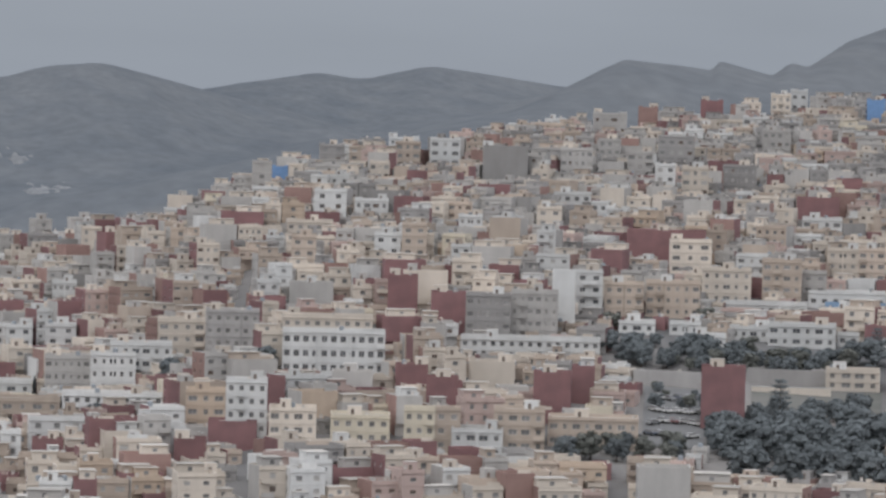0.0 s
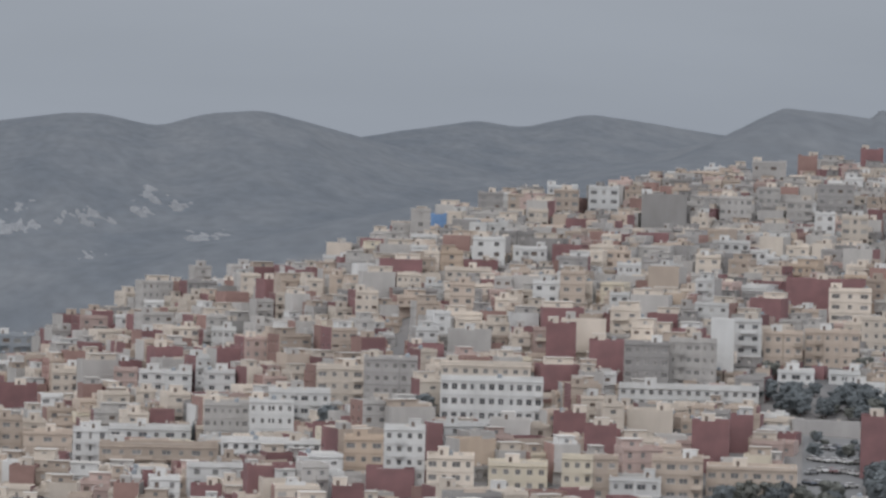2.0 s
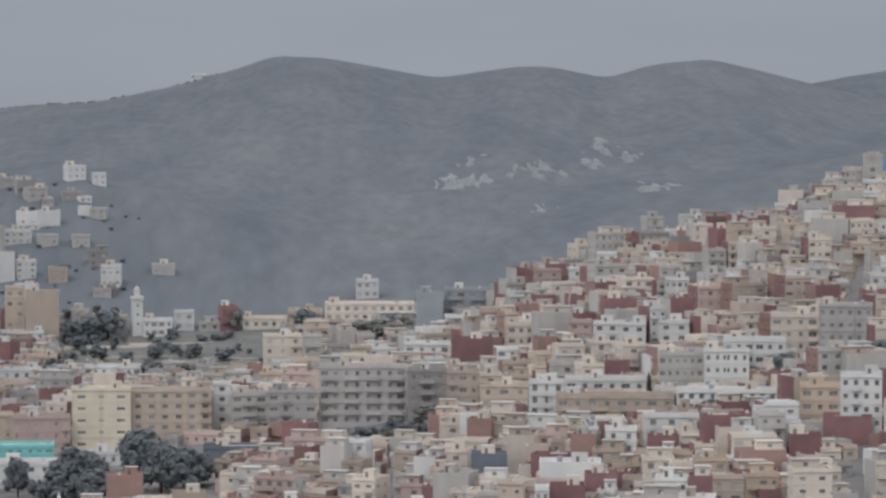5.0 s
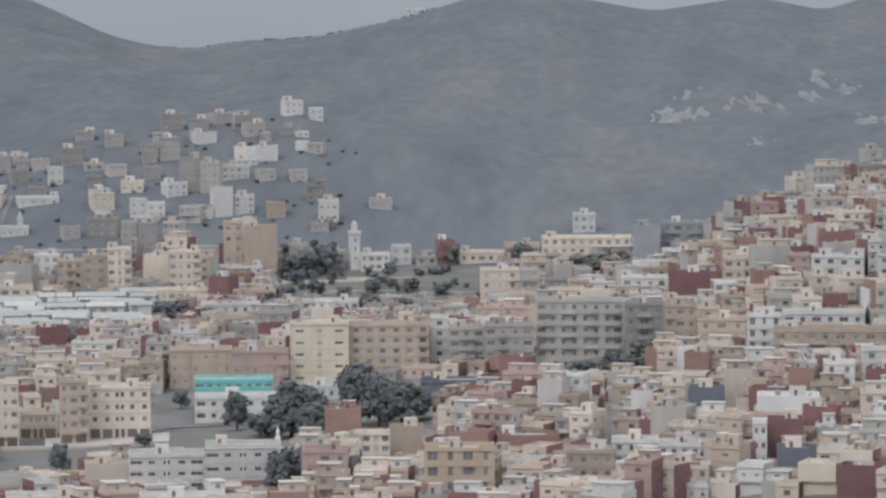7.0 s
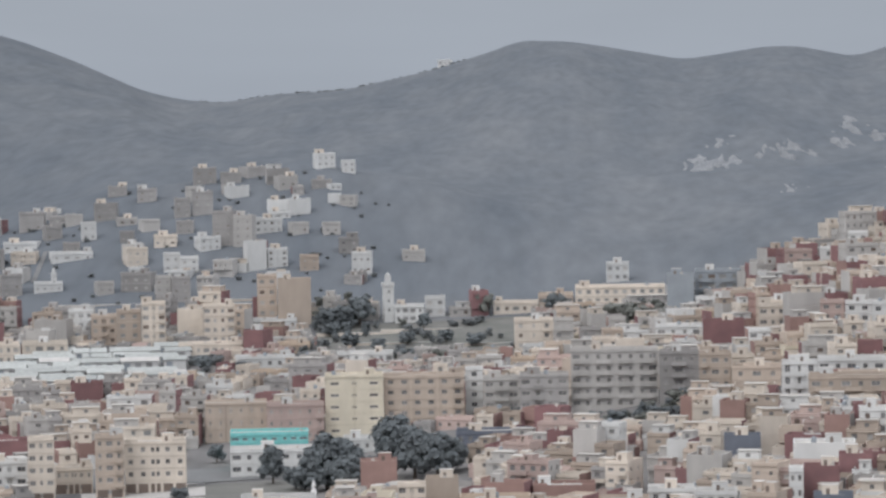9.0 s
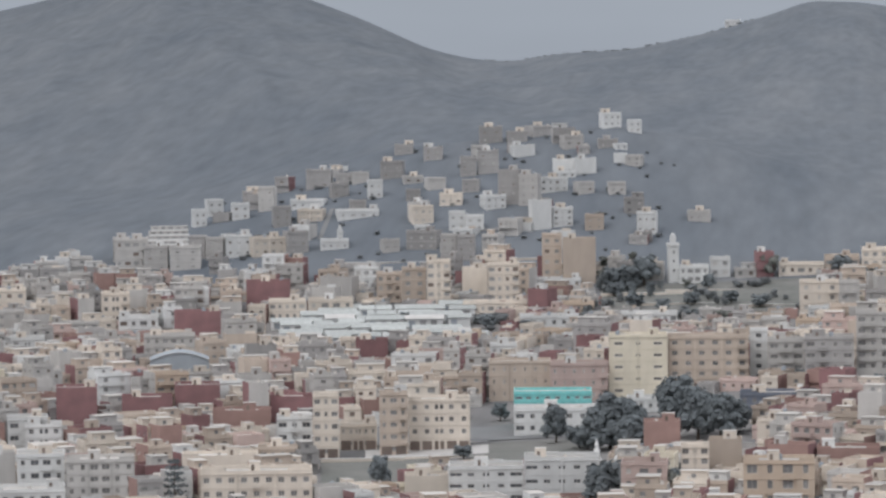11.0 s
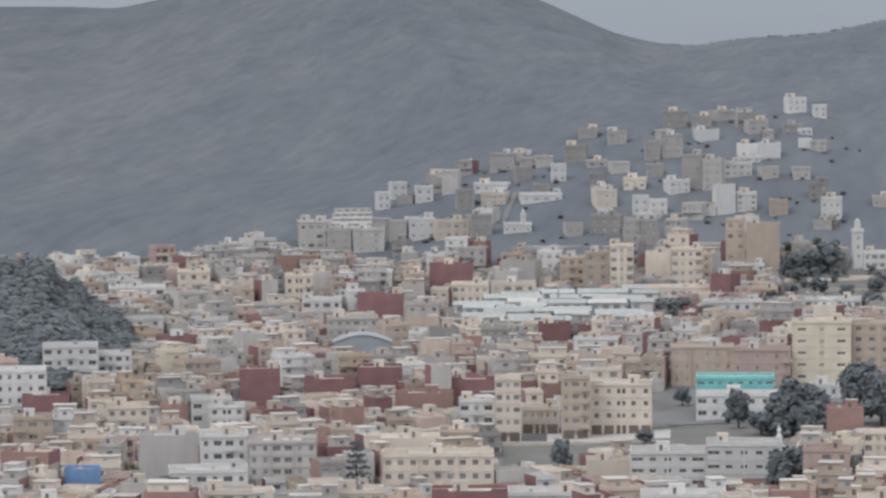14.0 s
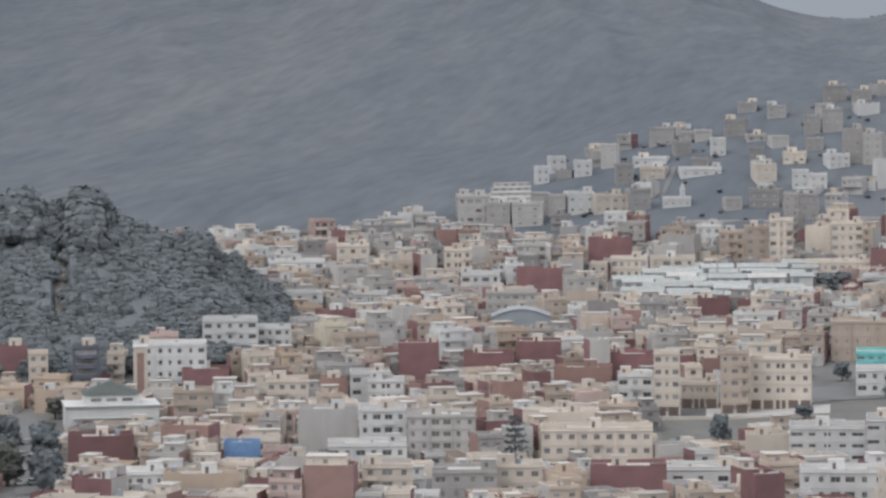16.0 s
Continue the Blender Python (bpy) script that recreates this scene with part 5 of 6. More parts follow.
block(-1596, 1078, 12.1, 10.6, "cream", 3, 4, 677, shed=1)
block(-1477, 1438, 12.5, 7.6, "cream", 2, 3, 425, shed=1)
block(-1803, 1124, 21.9, 14.1, "white", 4, 7, 637, part=0.4, shed=1)
block(-1696, 1160, 17.0, 13.6, "white", 4, 5, 584, shed=0)
block(-1618, 1168, 10.4, 12.2, "white", 4, 4, 585, shed=0)
block(-1951, 1116, 8.0, 14.8, "slate", 5, 1, 636, balconies=True, part=0.8, wide=6, shed=1)
block(-2078, 1134, 8.1, 10.7, "maroon", 3, 0, 622, blank=True, shed=1)
block(-2035, 1128, 5.9, 10.3, "cream", 3, 2, 615)
block(-1927, 970, 17.0, 7.1, "maroon", 2, 0, 774, blank=True, shed=1)
block(-1750, 890, 17.7, 6.5, "ochre", 2, 0, 829, blank=True, shed=1)
block(-1859, 892, 11.3, 7.0, "white", 2, 5, 827, shed=1)
block(-991, 892, 18.2, 7.0, "maroon", 2, 0, 836, blank=True, shed=1)
block(-1577, 1398, 21.0, 6.9, "white", 2, 5, 436, shed=1)
block(-1261, 1524, 13.3, 11.2, "stone", 3, 4, 353, shed=1)
block(-1420, 884, 12.0, 8.8, "cream", 3, 3, 833, shed=1)
block(-1282, 886, 15.4, 7.1, "grey", 2, 4, 834, shed=1)
block(-1184, 896, 10.8, 7.1, "cream", 2, 3, 828, shed=1)
block(-863, 910, 16.4, 4.4, "white", 1, 3, 824, shed=1)
block(-612, 882, 20.2, 7.1, "white", 2, 6, 835, shed=1)
block(-1449, 1094, 11.6, 10.8, "white", 3, 3, 671, shed=1)

# ---- the village on the hill ----
block(-409, 1718, 8.5, 5.6, "white", 2, 3, 112, part=0.3, tall=0.8, turn=14, shed=1, name="house")
block(-369, 1711, 5.9, 5.1, "white", 2, 2, 122, part=0.3, tall=0.8, turn=6, shed=0, name="house")
block(-393, 1671, 5.3, 1.9, "white", 1, 2, 152, part=0.3, tall=0.8, turn=17, shed=0, name="house")
block(-397, 1644, 5.2, 3.4, "white", 1, 0, 176, blank=True, turn=-7, shed=0, name="house")
block(-373, 1641, 6.9, 4.1, "stone", 2, 2, 182, part=0.3, tall=0.8, turn=-12, shed=0, name="house")
block(-496, 1639, 9.6, 3.8, "white", 1, 0, 187, blank=True, turn=-6, shed=1, name="house")
block(-457, 1627, 9.3, 6.0, "white", 2, 0, 195, blank=True, turn=5, shed=1, name="house")
block(-494, 1623, 9.8, 2.3, "white", 1, 3, 201, part=0.3, tall=0.8, turn=0, shed=1, name="house")
block(-513, 1598, 11.8, 5.4, "white", 2, 4, 226, part=0.3, tall=0.8, turn=10, shed=1, name="house")
block(-564, 1673, 9.3, 4.2, "white", 1, 0, 163, blank=True, turn=14, shed=1, name="house")
block(-624, 1710, 10.5, 6.6, "grey", 2, 2, 138, part=0.2, tall=0.6, turn=1, shed=1, name="house")
block(-522, 1715, 14.4, 3.3, "grey", 1, 2, 119, part=0.2, tall=0.6, turn=18, shed=1, name="house")
block(-594, 1582, 8.8, 13.9, "grey", 4, 2, 248, part=0.2, tall=0.6, turn=-11, shed=1, name="house")
block(-559, 1578, 8.1, 12.4, "stone", 4, 2, 250, part=0.2, tall=0.6, turn=-12, shed=1, name="house")
block(-616, 1576, 8.8, 5.1, "white", 2, 3, 255, part=0.3, tall=0.8, turn=18, shed=1, name="house")
block(-534, 1539, 7.9, 11.2, "white", 4, 0, 293, blank=True, turn=14, shed=0, name="house")
block(-498, 1542, 8.3, 7.0, "white", 3, 3, 287, part=0.3, tall=0.8, turn=13, shed=1, name="house")
block(-685, 1545, 6.7, 7.1, "white", 2, 2, 292, part=0.3, tall=0.8, turn=1, shed=0, name="house")
block(-654, 1543, 7.4, 5.6, "white", 2, 2, 293, part=0.3, tall=0.8, turn=7, shed=0, name="house")
block(-745, 1559, 8.7, 6.9, "cream", 2, 3, 280, part=0.3, tall=0.8, turn=13, shed=1, name="house")
block(-747, 1546, 6.3, 1.9, "white", 1, 2, 294, part=0.3, tall=0.8, turn=1, shed=0, name="house")
block(-701, 1500, 6.3, 9.3, "stone", 3, 2, 344, part=0.2, tall=0.6, turn=-2, shed=0, name="house")
block(-670, 1497, 7.2, 9.3, "grey", 3, 2, 346, part=0.2, tall=0.6, turn=-2, shed=0, name="house")
block(-829, 1614, 6.1, 7.2, "white", 2, 2, 234, part=0.3, tall=0.8, turn=5, shed=0, name="house")
block(-350, 1528, 8.0, 8.3, "white", 2, 3, 303, part=0.3, tall=0.8, turn=-4, shed=1, name="house")
block(-696, 1587, 9.5, 4.4, "cream", 1, 3, 248, part=0.3, tall=0.8, turn=-3, shed=1, name="house")
block(-778, 1704, 8.5, 3.8, "grey", 1, 2, 157, part=0.2, tall=0.6, turn=1, shed=1, name="house")
block(-727, 1684, 8.4, 5.2, "grey", 2, 2, 168, part=0.2, tall=0.6, turn=-3, shed=1, name="house")
block(-664, 1642, 6.9, 7.8, "grey", 3, 2, 197, part=0.2, tall=0.6, turn=3, shed=0, name="house")
block(-629, 1644, 9.1, 9.5, "grey", 3, 2, 192, part=0.2, tall=0.6, turn=2, shed=1, name="house")
block(-801, 1652, 9.7, 6.9, "grey", 2, 2, 199, part=0.2, tall=0.6, turn=-7, shed=1, name="house")
block(-762, 1637, 8.6, 2.4, "stone", 1, 2, 208, part=0.3, tall=0.8, turn=4, shed=1, name="house")
block(-749, 1517, 12.3, 6.7, "grey", 2, 3, 326, part=0.3, tall=0.8, turn=-11, shed=1, name="house")
block(-442, 1534, 7.6, 5.6, "tan", 2, 2, 294, part=0.2, tall=0.6, turn=2, shed=0, name="house")
block(-951, 1615, 14.3, 3.0, "white", 1, 4, 250, part=0.3, tall=0.8, turn=-8, shed=1, name="house")
block(-946, 1584, 10.5, 4.6, "cream", 2, 3, 274, part=0.3, tall=0.8, turn=-9, shed=1, name="house")
block(-892, 1693, 7.4, 1.9, "white", 1, 0, 188, blank=True, turn=5, shed=0, name="house")
block(-930, 1664, 11.0, 7.4, "grey", 2, 2, 214, part=0.2, tall=0.6, turn=-6, shed=1, name="house")
block(-1023, 1626, 6.8, 9.7, "stone", 3, 2, 254, part=0.2, tall=0.6, turn=-12, shed=0, name="house")
block(-994, 1581, 7.4, 7.9, "grey", 3, 2, 282, part=0.2, tall=0.6, turn=7, shed=0, name="house")
block(-1018, 1528, 13.8, 6.7, "cream", 2, 4, 333, part=0.3, tall=0.8, turn=18, shed=1, name="house")
block(-1072, 1530, 10.8, 8.4, "white", 2, 3, 335, part=0.3, tall=0.8, turn=10, shed=1, name="house")
block(-967, 1527, 8.7, 8.1, "grey", 3, 2, 330, part=0.2, tall=0.6, turn=14, shed=1, name="house")
block(-1146, 1534, 6.9, 8.8, "grey", 3, 2, 338, part=0.2, tall=0.6, turn=-6, shed=0, name="house")
block(-1115, 1530, 7.1, 8.1, "stone", 3, 2, 338, part=0.2, tall=0.6, turn=0, shed=0, name="house")
block(-1270, 1540, 11.1, 8.9, "stone", 3, 2, 340, part=0.2, tall=0.6, turn=0, shed=1, name="house")
block(-1219, 1519, 9.6, 8.7, "stone", 3, 2, 355, part=0.2, tall=0.6, turn=-4, shed=1, name="house")
block(-1167, 1514, 12.3, 8.7, "stone", 3, 2, 356, part=0.2, tall=0.6, turn=-2, shed=1, name="house")
block(-1139, 1608, 5.3, 6.6, "white", 2, 2, 280, part=0.3, tall=0.8, turn=11, shed=0, name="house")
block(-1112, 1641, 6.9, 6.3, "white", 2, 2, 260, part=0.3, tall=0.8, turn=12, shed=0, name="house")
block(-1068, 1612, 7.5, 6.2, "white", 2, 2, 268, part=0.3, tall=0.8, turn=3, shed=0, name="house")
block(-860, 1579, 17.3, 2.9, "white", 1, 4, 269, part=0.3, tall=0.8, turn=5, shed=1, name="house")
block(-257, 1552, 9.3, 3.8, "stone", 1, 3, 281, part=0.3, tall=0.8, turn=2, shed=1, name="house")
block(-802, 1515, 6.8, 4.4, "stone", 1, 2, 330, part=0.3, tall=0.8, turn=12, shed=0, name="house")
block(-861, 1595, 7.2, 3.2, "grey", 1, 2, 253, part=0.2, tall=0.6, turn=-1, shed=0, name="house")
block(-720, 1620, 7.8, 4.3, "stone", 1, 2, 220, part=0.2, tall=0.6, turn=14, shed=0, name="house")
block(-661, 1609, 7.3, 4.7, "grey", 2, 2, 225, part=0.2, tall=0.6, turn=-4, shed=0, name="house")
block(-456, 1591, 7.2, 4.4, "stone", 1, 2, 230, part=0.3, tall=0.8, turn=17, shed=0, name="house")
block(-763, 1601, 6.0, 4.0, "grey", 1, 2, 238, part=0.2, tall=0.6, turn=-2, shed=0, name="house")
block(-417, 1675, 8.8, 2.9, "grey", 1, 2, 148, part=0.2, tall=0.6, turn=3, shed=1, name="house")
block(-577, 1705, 9.0, 4.3, "grey", 1, 2, 138, part=0.2, tall=0.6, turn=4, shed=1, name="house")
block(-477, 1680, 8.8, 5.2, "stone", 1, 2, 150, part=0.3, tall=0.8, turn=15, shed=1, name="house")
block(-891, 1630, 7.4, 5.3, "grey", 2, 2, 231, part=0.2, tall=0.6, turn=11, shed=0, name="house")
block(-855, 1655, 7.5, 4.1, "stone", 1, 2, 207, part=0.2, tall=0.6, turn=4, shed=0, name="house")
block(-401, 1587, 7.2, 4.4, "stone", 1, 2, 231, part=0.2, tall=0.6, turn=6, shed=0, name="house")
block(-903, 1528, 11.5, 3.2, "white", 1, 4, 324, part=0.3, tall=0.8, shed=0, name="house")

# ---- halls ----
terrace_building(-1202, 1549, 20.0, 6)
barrel_hall(-1180, 1240, 19.5, 11.4)
market(-1019, -627, 1326, 1400)


# ---- trees that stand out ----
tree(772, 1062, 7.0, "cypress", 0.8)
tree(915, 1242, 5.3, "cypress", 0.9)
tree(839, 1054, 8.2, "pine", 1.2)
tree(864, 1046, 6.6, "pine", 1.2)
tree(816, 986, 5.0, "round", 1.6)
tree(716, 1018, 4.8, "round", 1.4)
tree(1008, 1052, 7.1, "round", 1.5)
tree(1543, 934, 7.0, "round", 1.2)
tree(1588, 938, 7.0, "round", 1.2)
tree(1633, 938, 6.5, "round", 1.2)
tree(1683, 940, 5.9, "round", 1.2)
tree(1728, 942, 4.8, "round", 1.2)
tree(1700, 1008, 4.7, "round", 1.3)
tree(1760, 1012, 4.0, "round", 1.3)
tree(1840, 1000, 5.3, "round", 1.3)
tree(1920, 990, 13.9, "tiers", 1.0)
tree(2087, 1096, 10.9, "tiers", 1.0)
tree(1832, 956, 9.3, "pine", 1.3)
tree(1882, 952, 10.5, "pine", 1.3)
tree(1932, 950, 11.4, "pine", 1.3)
tree(1991, 950, 11.9, "pine", 1.2)
tree(2051, 950, 12.2, "pine", 1.2)
tree(2096, 958, 12.4, "pine", 1.2)
tree(1863, 924, 10.3, "pine", 1.3)
tree(1943, 920, 11.0, "pine", 1.3)
tree(2022, 920, 10.9, "pine", 1.3)
tree(2087, 918, 10.9, "pine", 1.3)
tree(1831, 978, 7.2, "pine", 1.3)
tree(1891, 976, 7.4, "pine", 1.3)
tree(1970, 984, 7.4, "pine", 1.3)
tree(2039, 994, 8.2, "pine", 1.3)
tree(1613, 1086, 7.3, "round", 1.3)
tree(1643, 1070, 6.6, "round", 1.3)
tree(1673, 1068, 6.5, "round", 1.3)
tree(1718, 1068, 6.3, "round", 1.3)
tree(1768, 1078, 5.7, "round", 1.3)
tree(1808, 1072, 6.0, "round", 1.3)
tree(1858, 1076, 6.2, "round", 1.3)
tree(1907, 1080, 6.1, "round", 1.3)
tree(1957, 1082, 6.4, "round", 1.3)
tree(2007, 1086, 6.2, "round", 1.3)
tree(2046, 1096, 7.3, "round", 1.3)
tree(2081, 1092, 9.0, "round", 1.3)
tree(1781, 1146, 5.5, "round", 1.3)
tree(1622, 1124, 5.6, "round", 1.3)
tree(1697, 1100, 4.5, "round", 1.3)
tree(-132, 1460, 9.2, "round", 1.1)
tree(-8, 1448, 8.6, "round", 1.4)
tree(102, 1378, 10.2, "round", 1.5)
tree(141, 1360, 11.3, "round", 1.5)
tree(171, 1358, 9.2, "round", 1.4)
tree(42, 1410, 7.0, "round", 1.2)
tree(602, 1090, 5.3, "cypress", 0.8)
tree(342, 1112, 5.0, "round", 1.4)
tree(372, 1098, 4.9, "round", 1.3)
tree(213, 1126, 7.1, "round", 1.4)
tree(283, 1100, 5.8, "round", 1.4)
tree(163, 1124, 4.8, "round", 1.4)
tree(-76, 1172, 5.2, "round", 1.4)
tree(-412, 1444, 10.2, "round", 1.3)
tree(-382, 1450, 9.8, "round", 1.2)
tree(-354, 1454, 12.3, "round", 1.2)
tree(-241, 1438, 6.7, "round", 1.1)
tree(-514, 1080, 11.9, "pine", 0.9)
tree(-419, 1060, 16.8, "pine", 1.0)
tree(-444, 1056, 13.5, "pine", 1.0)
tree(-384, 1044, 11.9, "pine", 1.1)
tree(-298, 1076, 18.9, "pine", 0.9)
tree(-263, 1066, 16.0, "pine", 1.0)
tree(-223, 1064, 13.7, "pine", 1.0)
tree(-198, 1070, 11.2, "pine", 1.1)
tree(-474, 1064, 6.6, "round", 1.3)
tree(-348, 1054, 7.2, "round", 1.3)
tree(-389, 934, 14.0, "round", 1.1)
tree(-434, 934, 12.5, "round", 1.1)
tree(-334, 928, 10.5, "round", 1.2)
tree(-334, 928, 9.1, "cypress", 1.0)
tree(-613, 1136, 6.1, "round", 1.2)
tree(-679, 1052, 4.2, "round", 1.6)
tree(-252, 1188, 5.7, "round", 1.3)
tree(-132, 1162, 6.2, "round", 1.3)
tree(-92, 1158, 5.3, "round", 1.3)
tree(99, 1124, 5.2, "round", 1.5)
tree(149, 1104, 5.8, "round", 1.5)
tree(199, 1098, 6.9, "round", 1.4)
tree(58, 1134, 5.0, "round", 1.4)
tree(-372, 1396, 5.8, "round", 1.5)
tree(-322, 1386, 5.4, "round", 1.5)
tree(-272, 1398, 5.5, "round", 1.5)
tree(-202, 1398, 5.2, "round", 1.5)
tree(-151, 1382, 5.2, "round", 1.5)
tree(-632, 1358, 5.2, "round", 1.5)
tree(-432, 1364, 5.2, "round", 1.5)
tree(-272, 1356, 5.2, "round", 1.5)
tree(-212, 1348, 5.1, "round", 1.5)
tree(-781, 1378, 4.3, "round", 1.5)
tree(-31, 1326, 5.0, "round", 1.5)
tree(-1531, 896, 12.2, "tiers", 0.9)
tree(-1192, 944, 14.9, "tiers", 0.95)
tree(-1457, 936, 4.2, "cypress", 0.9)
tree(-2085, 1006, 9.9, "round", 0.9)
tree(-2030, 992, 9.7, "round", 0.9)
tree(-2091, 932, 12.0, "round", 0.9)
tree(-2018, 920, 11.7, "round", 0.9)
tree(-1771, 1010, 6.2, "round", 1.1)
tree(-903, 964, 6.2, "cypress", 0.8)
tree(-828, 992, 9.8, "round", 0.8)
tree(-1094, 892, 6.1, "round", 1.3)
tree(-1413, 1194, 4.1, "round", 1.6)
tree(-1362, 1400, 5.0, "round", 1.6)
grove(1800, 2102, 922, 1012, 60, 6.7, "pine")
grove(1522, 1753, 940, 956, 16, 5.1, "round")
grove(1622, 2100, 1066, 1098, 62, 5.2, "round")
grove(1679, 1770, 1008, 1038, 5, 3.0, "round")
grove(81, 191, 1372, 1410, 8, 7.4, "round")
grove(143, 293, 1102, 1138, 10, 4.0, "round")
grove(-432, -81, 1384, 1454, 16, 3.0, "round")
grove(-652, -172, 1350, 1388, 16, 2.8, "round")
grove(-473, -193, 1052, 1126, 14, 7.6, "pine")
grove(28, 219, 1120, 1154, 10, 3.7, "round")
grove(-464, -294, 928, 976, 8, 8.4, "round")
grove(-2104, -2076, 916, 1086, 9, 6.9, "round")
grove(-2039, -2006, 914, 1084, 9, 6.9, "round")
grove(-1100, -300, 1494, 1712, 90, 1.3, "round")
grove(-437, -318, 1428, 1488, 14, 4.7, "round")
grove(-318, -58, 1356, 1454, 14, 2.4, "round")
grove(-658, -399, 1350, 1402, 16, 2.8, "round")

# ---- pale crags on the mountain ----
crag(462, 560, 30, 108, 0.12)
crag(545, 600, 48, 84)
crag(335, 462, 72, 122, 0.08)
crag(196, 330, 88, 134)
crag(240, 330, 55, 92, -0.08)
crag(556, 680, 112, 186, 0.06)
crag(370, 460, 146, 182)

# ---- landmarks ----
minaret(-304, 1458, 19.7)
small_minaret(-893, 1530, 9.7)
monument(-442, 1032, 6.5)
brick_tower(-1855, 1112, 15.9)
pyramid_roof(-1905, 1052)
sheet("lawn", -432, -91, 1384, 1454, "lawn", "trodden dry grass between the buildings", "lawn", 0.2)
sheet("lawn", -669, -454, 1036, 1088, "lawn", "trodden dry grass between the buildings", "lawn", 0.2)
sheet("road", -843, -454, 1094, 1124, "asphalt", "worn grey asphalt road past the park", "road", 0.24)
sheet("path", -853, -634, 1062, 1084, "stone", "pale paved path through the park", "path", 0.28)
sheet("lawn", -932, -704, 998, 1064, "lawn", "trodden dry grass between the buildings", "lawn", 0.2)
low_wall(-813, -634, 1094, 1.2)
low_wall(-803, -594, 1058, 1.0)
low_wall(-932, -784, 1056, 1.2)
low_wall(-432, -91, 1430, 1.5)
low_wall(-372, -151, 1402, 1.2)
low_wall(-292, -31, 1368, 1.2)
sheet("car_park", 1679, 1787, 958, 1038, "asphalt", "worn grey asphalt car park beside the trees", "car park", 0.24)
sheet("lawn", 1869, 2098, 1016, 1050, "lawn", "trodden dry grass between the buildings", "lawn", 0.2)
low_wall(1669, 1789, 1044, 1.5)
low_wall(1869, 2008, 1042, 1.5)
parked_cars(1690, 1782, 964, 1030, 20)
sheet("lawn", -186, -37, 1372, 1454, "lawn", "trodden dry grass between the buildings", "lawn", 0.2)
low_wall(-186, -8, 1384, 1.4)
low_wall(-186, -67, 1354, 1.4)
sheet("street", -2079, -2038, 914, 1086, "asphalt", "grey asphalt street between rows of trees", "street", 0.24)
parked_cars(-2074, -2040, 916, 1040, 6)
mast(-1371, 1514, 11.4)
mast(-832, 1378, 9.1)
sheet("path", -934, -925, 1548, 1604, "asphalt", "worn grey path climbing between the houses", "path", 0.28, 24.0)
sheet("path", -656, -556, 1540, 1545, "asphalt", "worn grey path climbing between the houses", "path", 0.28)
low_wall(-895, -746, 1498, 1.5)
low_wall(-657, -537, 1494, 1.5)
low_wall(-318, -97, 1434, 1.4)
low_wall(-268, 2, 1350, 1.4)


def town_limit(u):
    """The range at which the houses end."""
    return float(np.interp(u, (-2300, -1500, -1200, -1130, -1060, -1000, -800, -420, -360, -290, -200, 100, 300, 500, 800, 1000, 1150, 1290, 1430, 1720, 2300),
                           (1490, 1500, 1570, 1640, 1730, 1720, 1690, 1700, 1640, 1540, 1470, 1460, 1400, 1425, 1415, 1455, 1570, 1560, 1630, 1680, 1690)))


knoll_woods()
plant_far_trees()
ridge_trees()
block(-196, 3280, 13.0, 4.5, "white", 1, 3, 0, shed=0)


# ---- the ordinary houses that fill the town ----
def house_recipe(rng, d):
    """A random ordinary house; those further up the hill are greyer, haze put into colour."""
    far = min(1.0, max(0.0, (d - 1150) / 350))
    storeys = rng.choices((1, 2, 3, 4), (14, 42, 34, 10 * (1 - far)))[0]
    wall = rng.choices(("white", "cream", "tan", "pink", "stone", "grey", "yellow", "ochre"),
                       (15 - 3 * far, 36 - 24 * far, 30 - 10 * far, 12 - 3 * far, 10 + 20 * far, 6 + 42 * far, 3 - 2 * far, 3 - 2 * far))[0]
    side = rng.choices((None, "maroon", "brick", "stone"), (52, 18 - 8 * far, 10, 15 + 10 * far))[0]
    blank = rng.random() < 0.28
    front = wall
    if blank:
        front = rng.choices(("maroon", "brick", wall, "stone"), (30 - 14 * far, 14, 34, 14 + 10 * far))[0]
    w, dp = 5.2 + rng.random() * (3.4 + 6.5 * rng.random()), 7 + rng.random() * 2.5
    h = storeys * (2.9 + rng.random() * 0.3)
    return dict(far=0.12 + 0.6 * far, storeys=storeys, wall=front, side=side, blank=blank, w=w, dp=dp, h=h, cols=max(1, int(w / (2.2 + rng.random() * 2.2))),
                sidecols=rng.choice((0, 2, 2, 3)), part=0.24 + rng.random() * 0.32, tall=0.75 + rng.random() * 0.65,
                overhang=0.8 if rng.random() < 0.5 else 0.0, trim=rng.random())


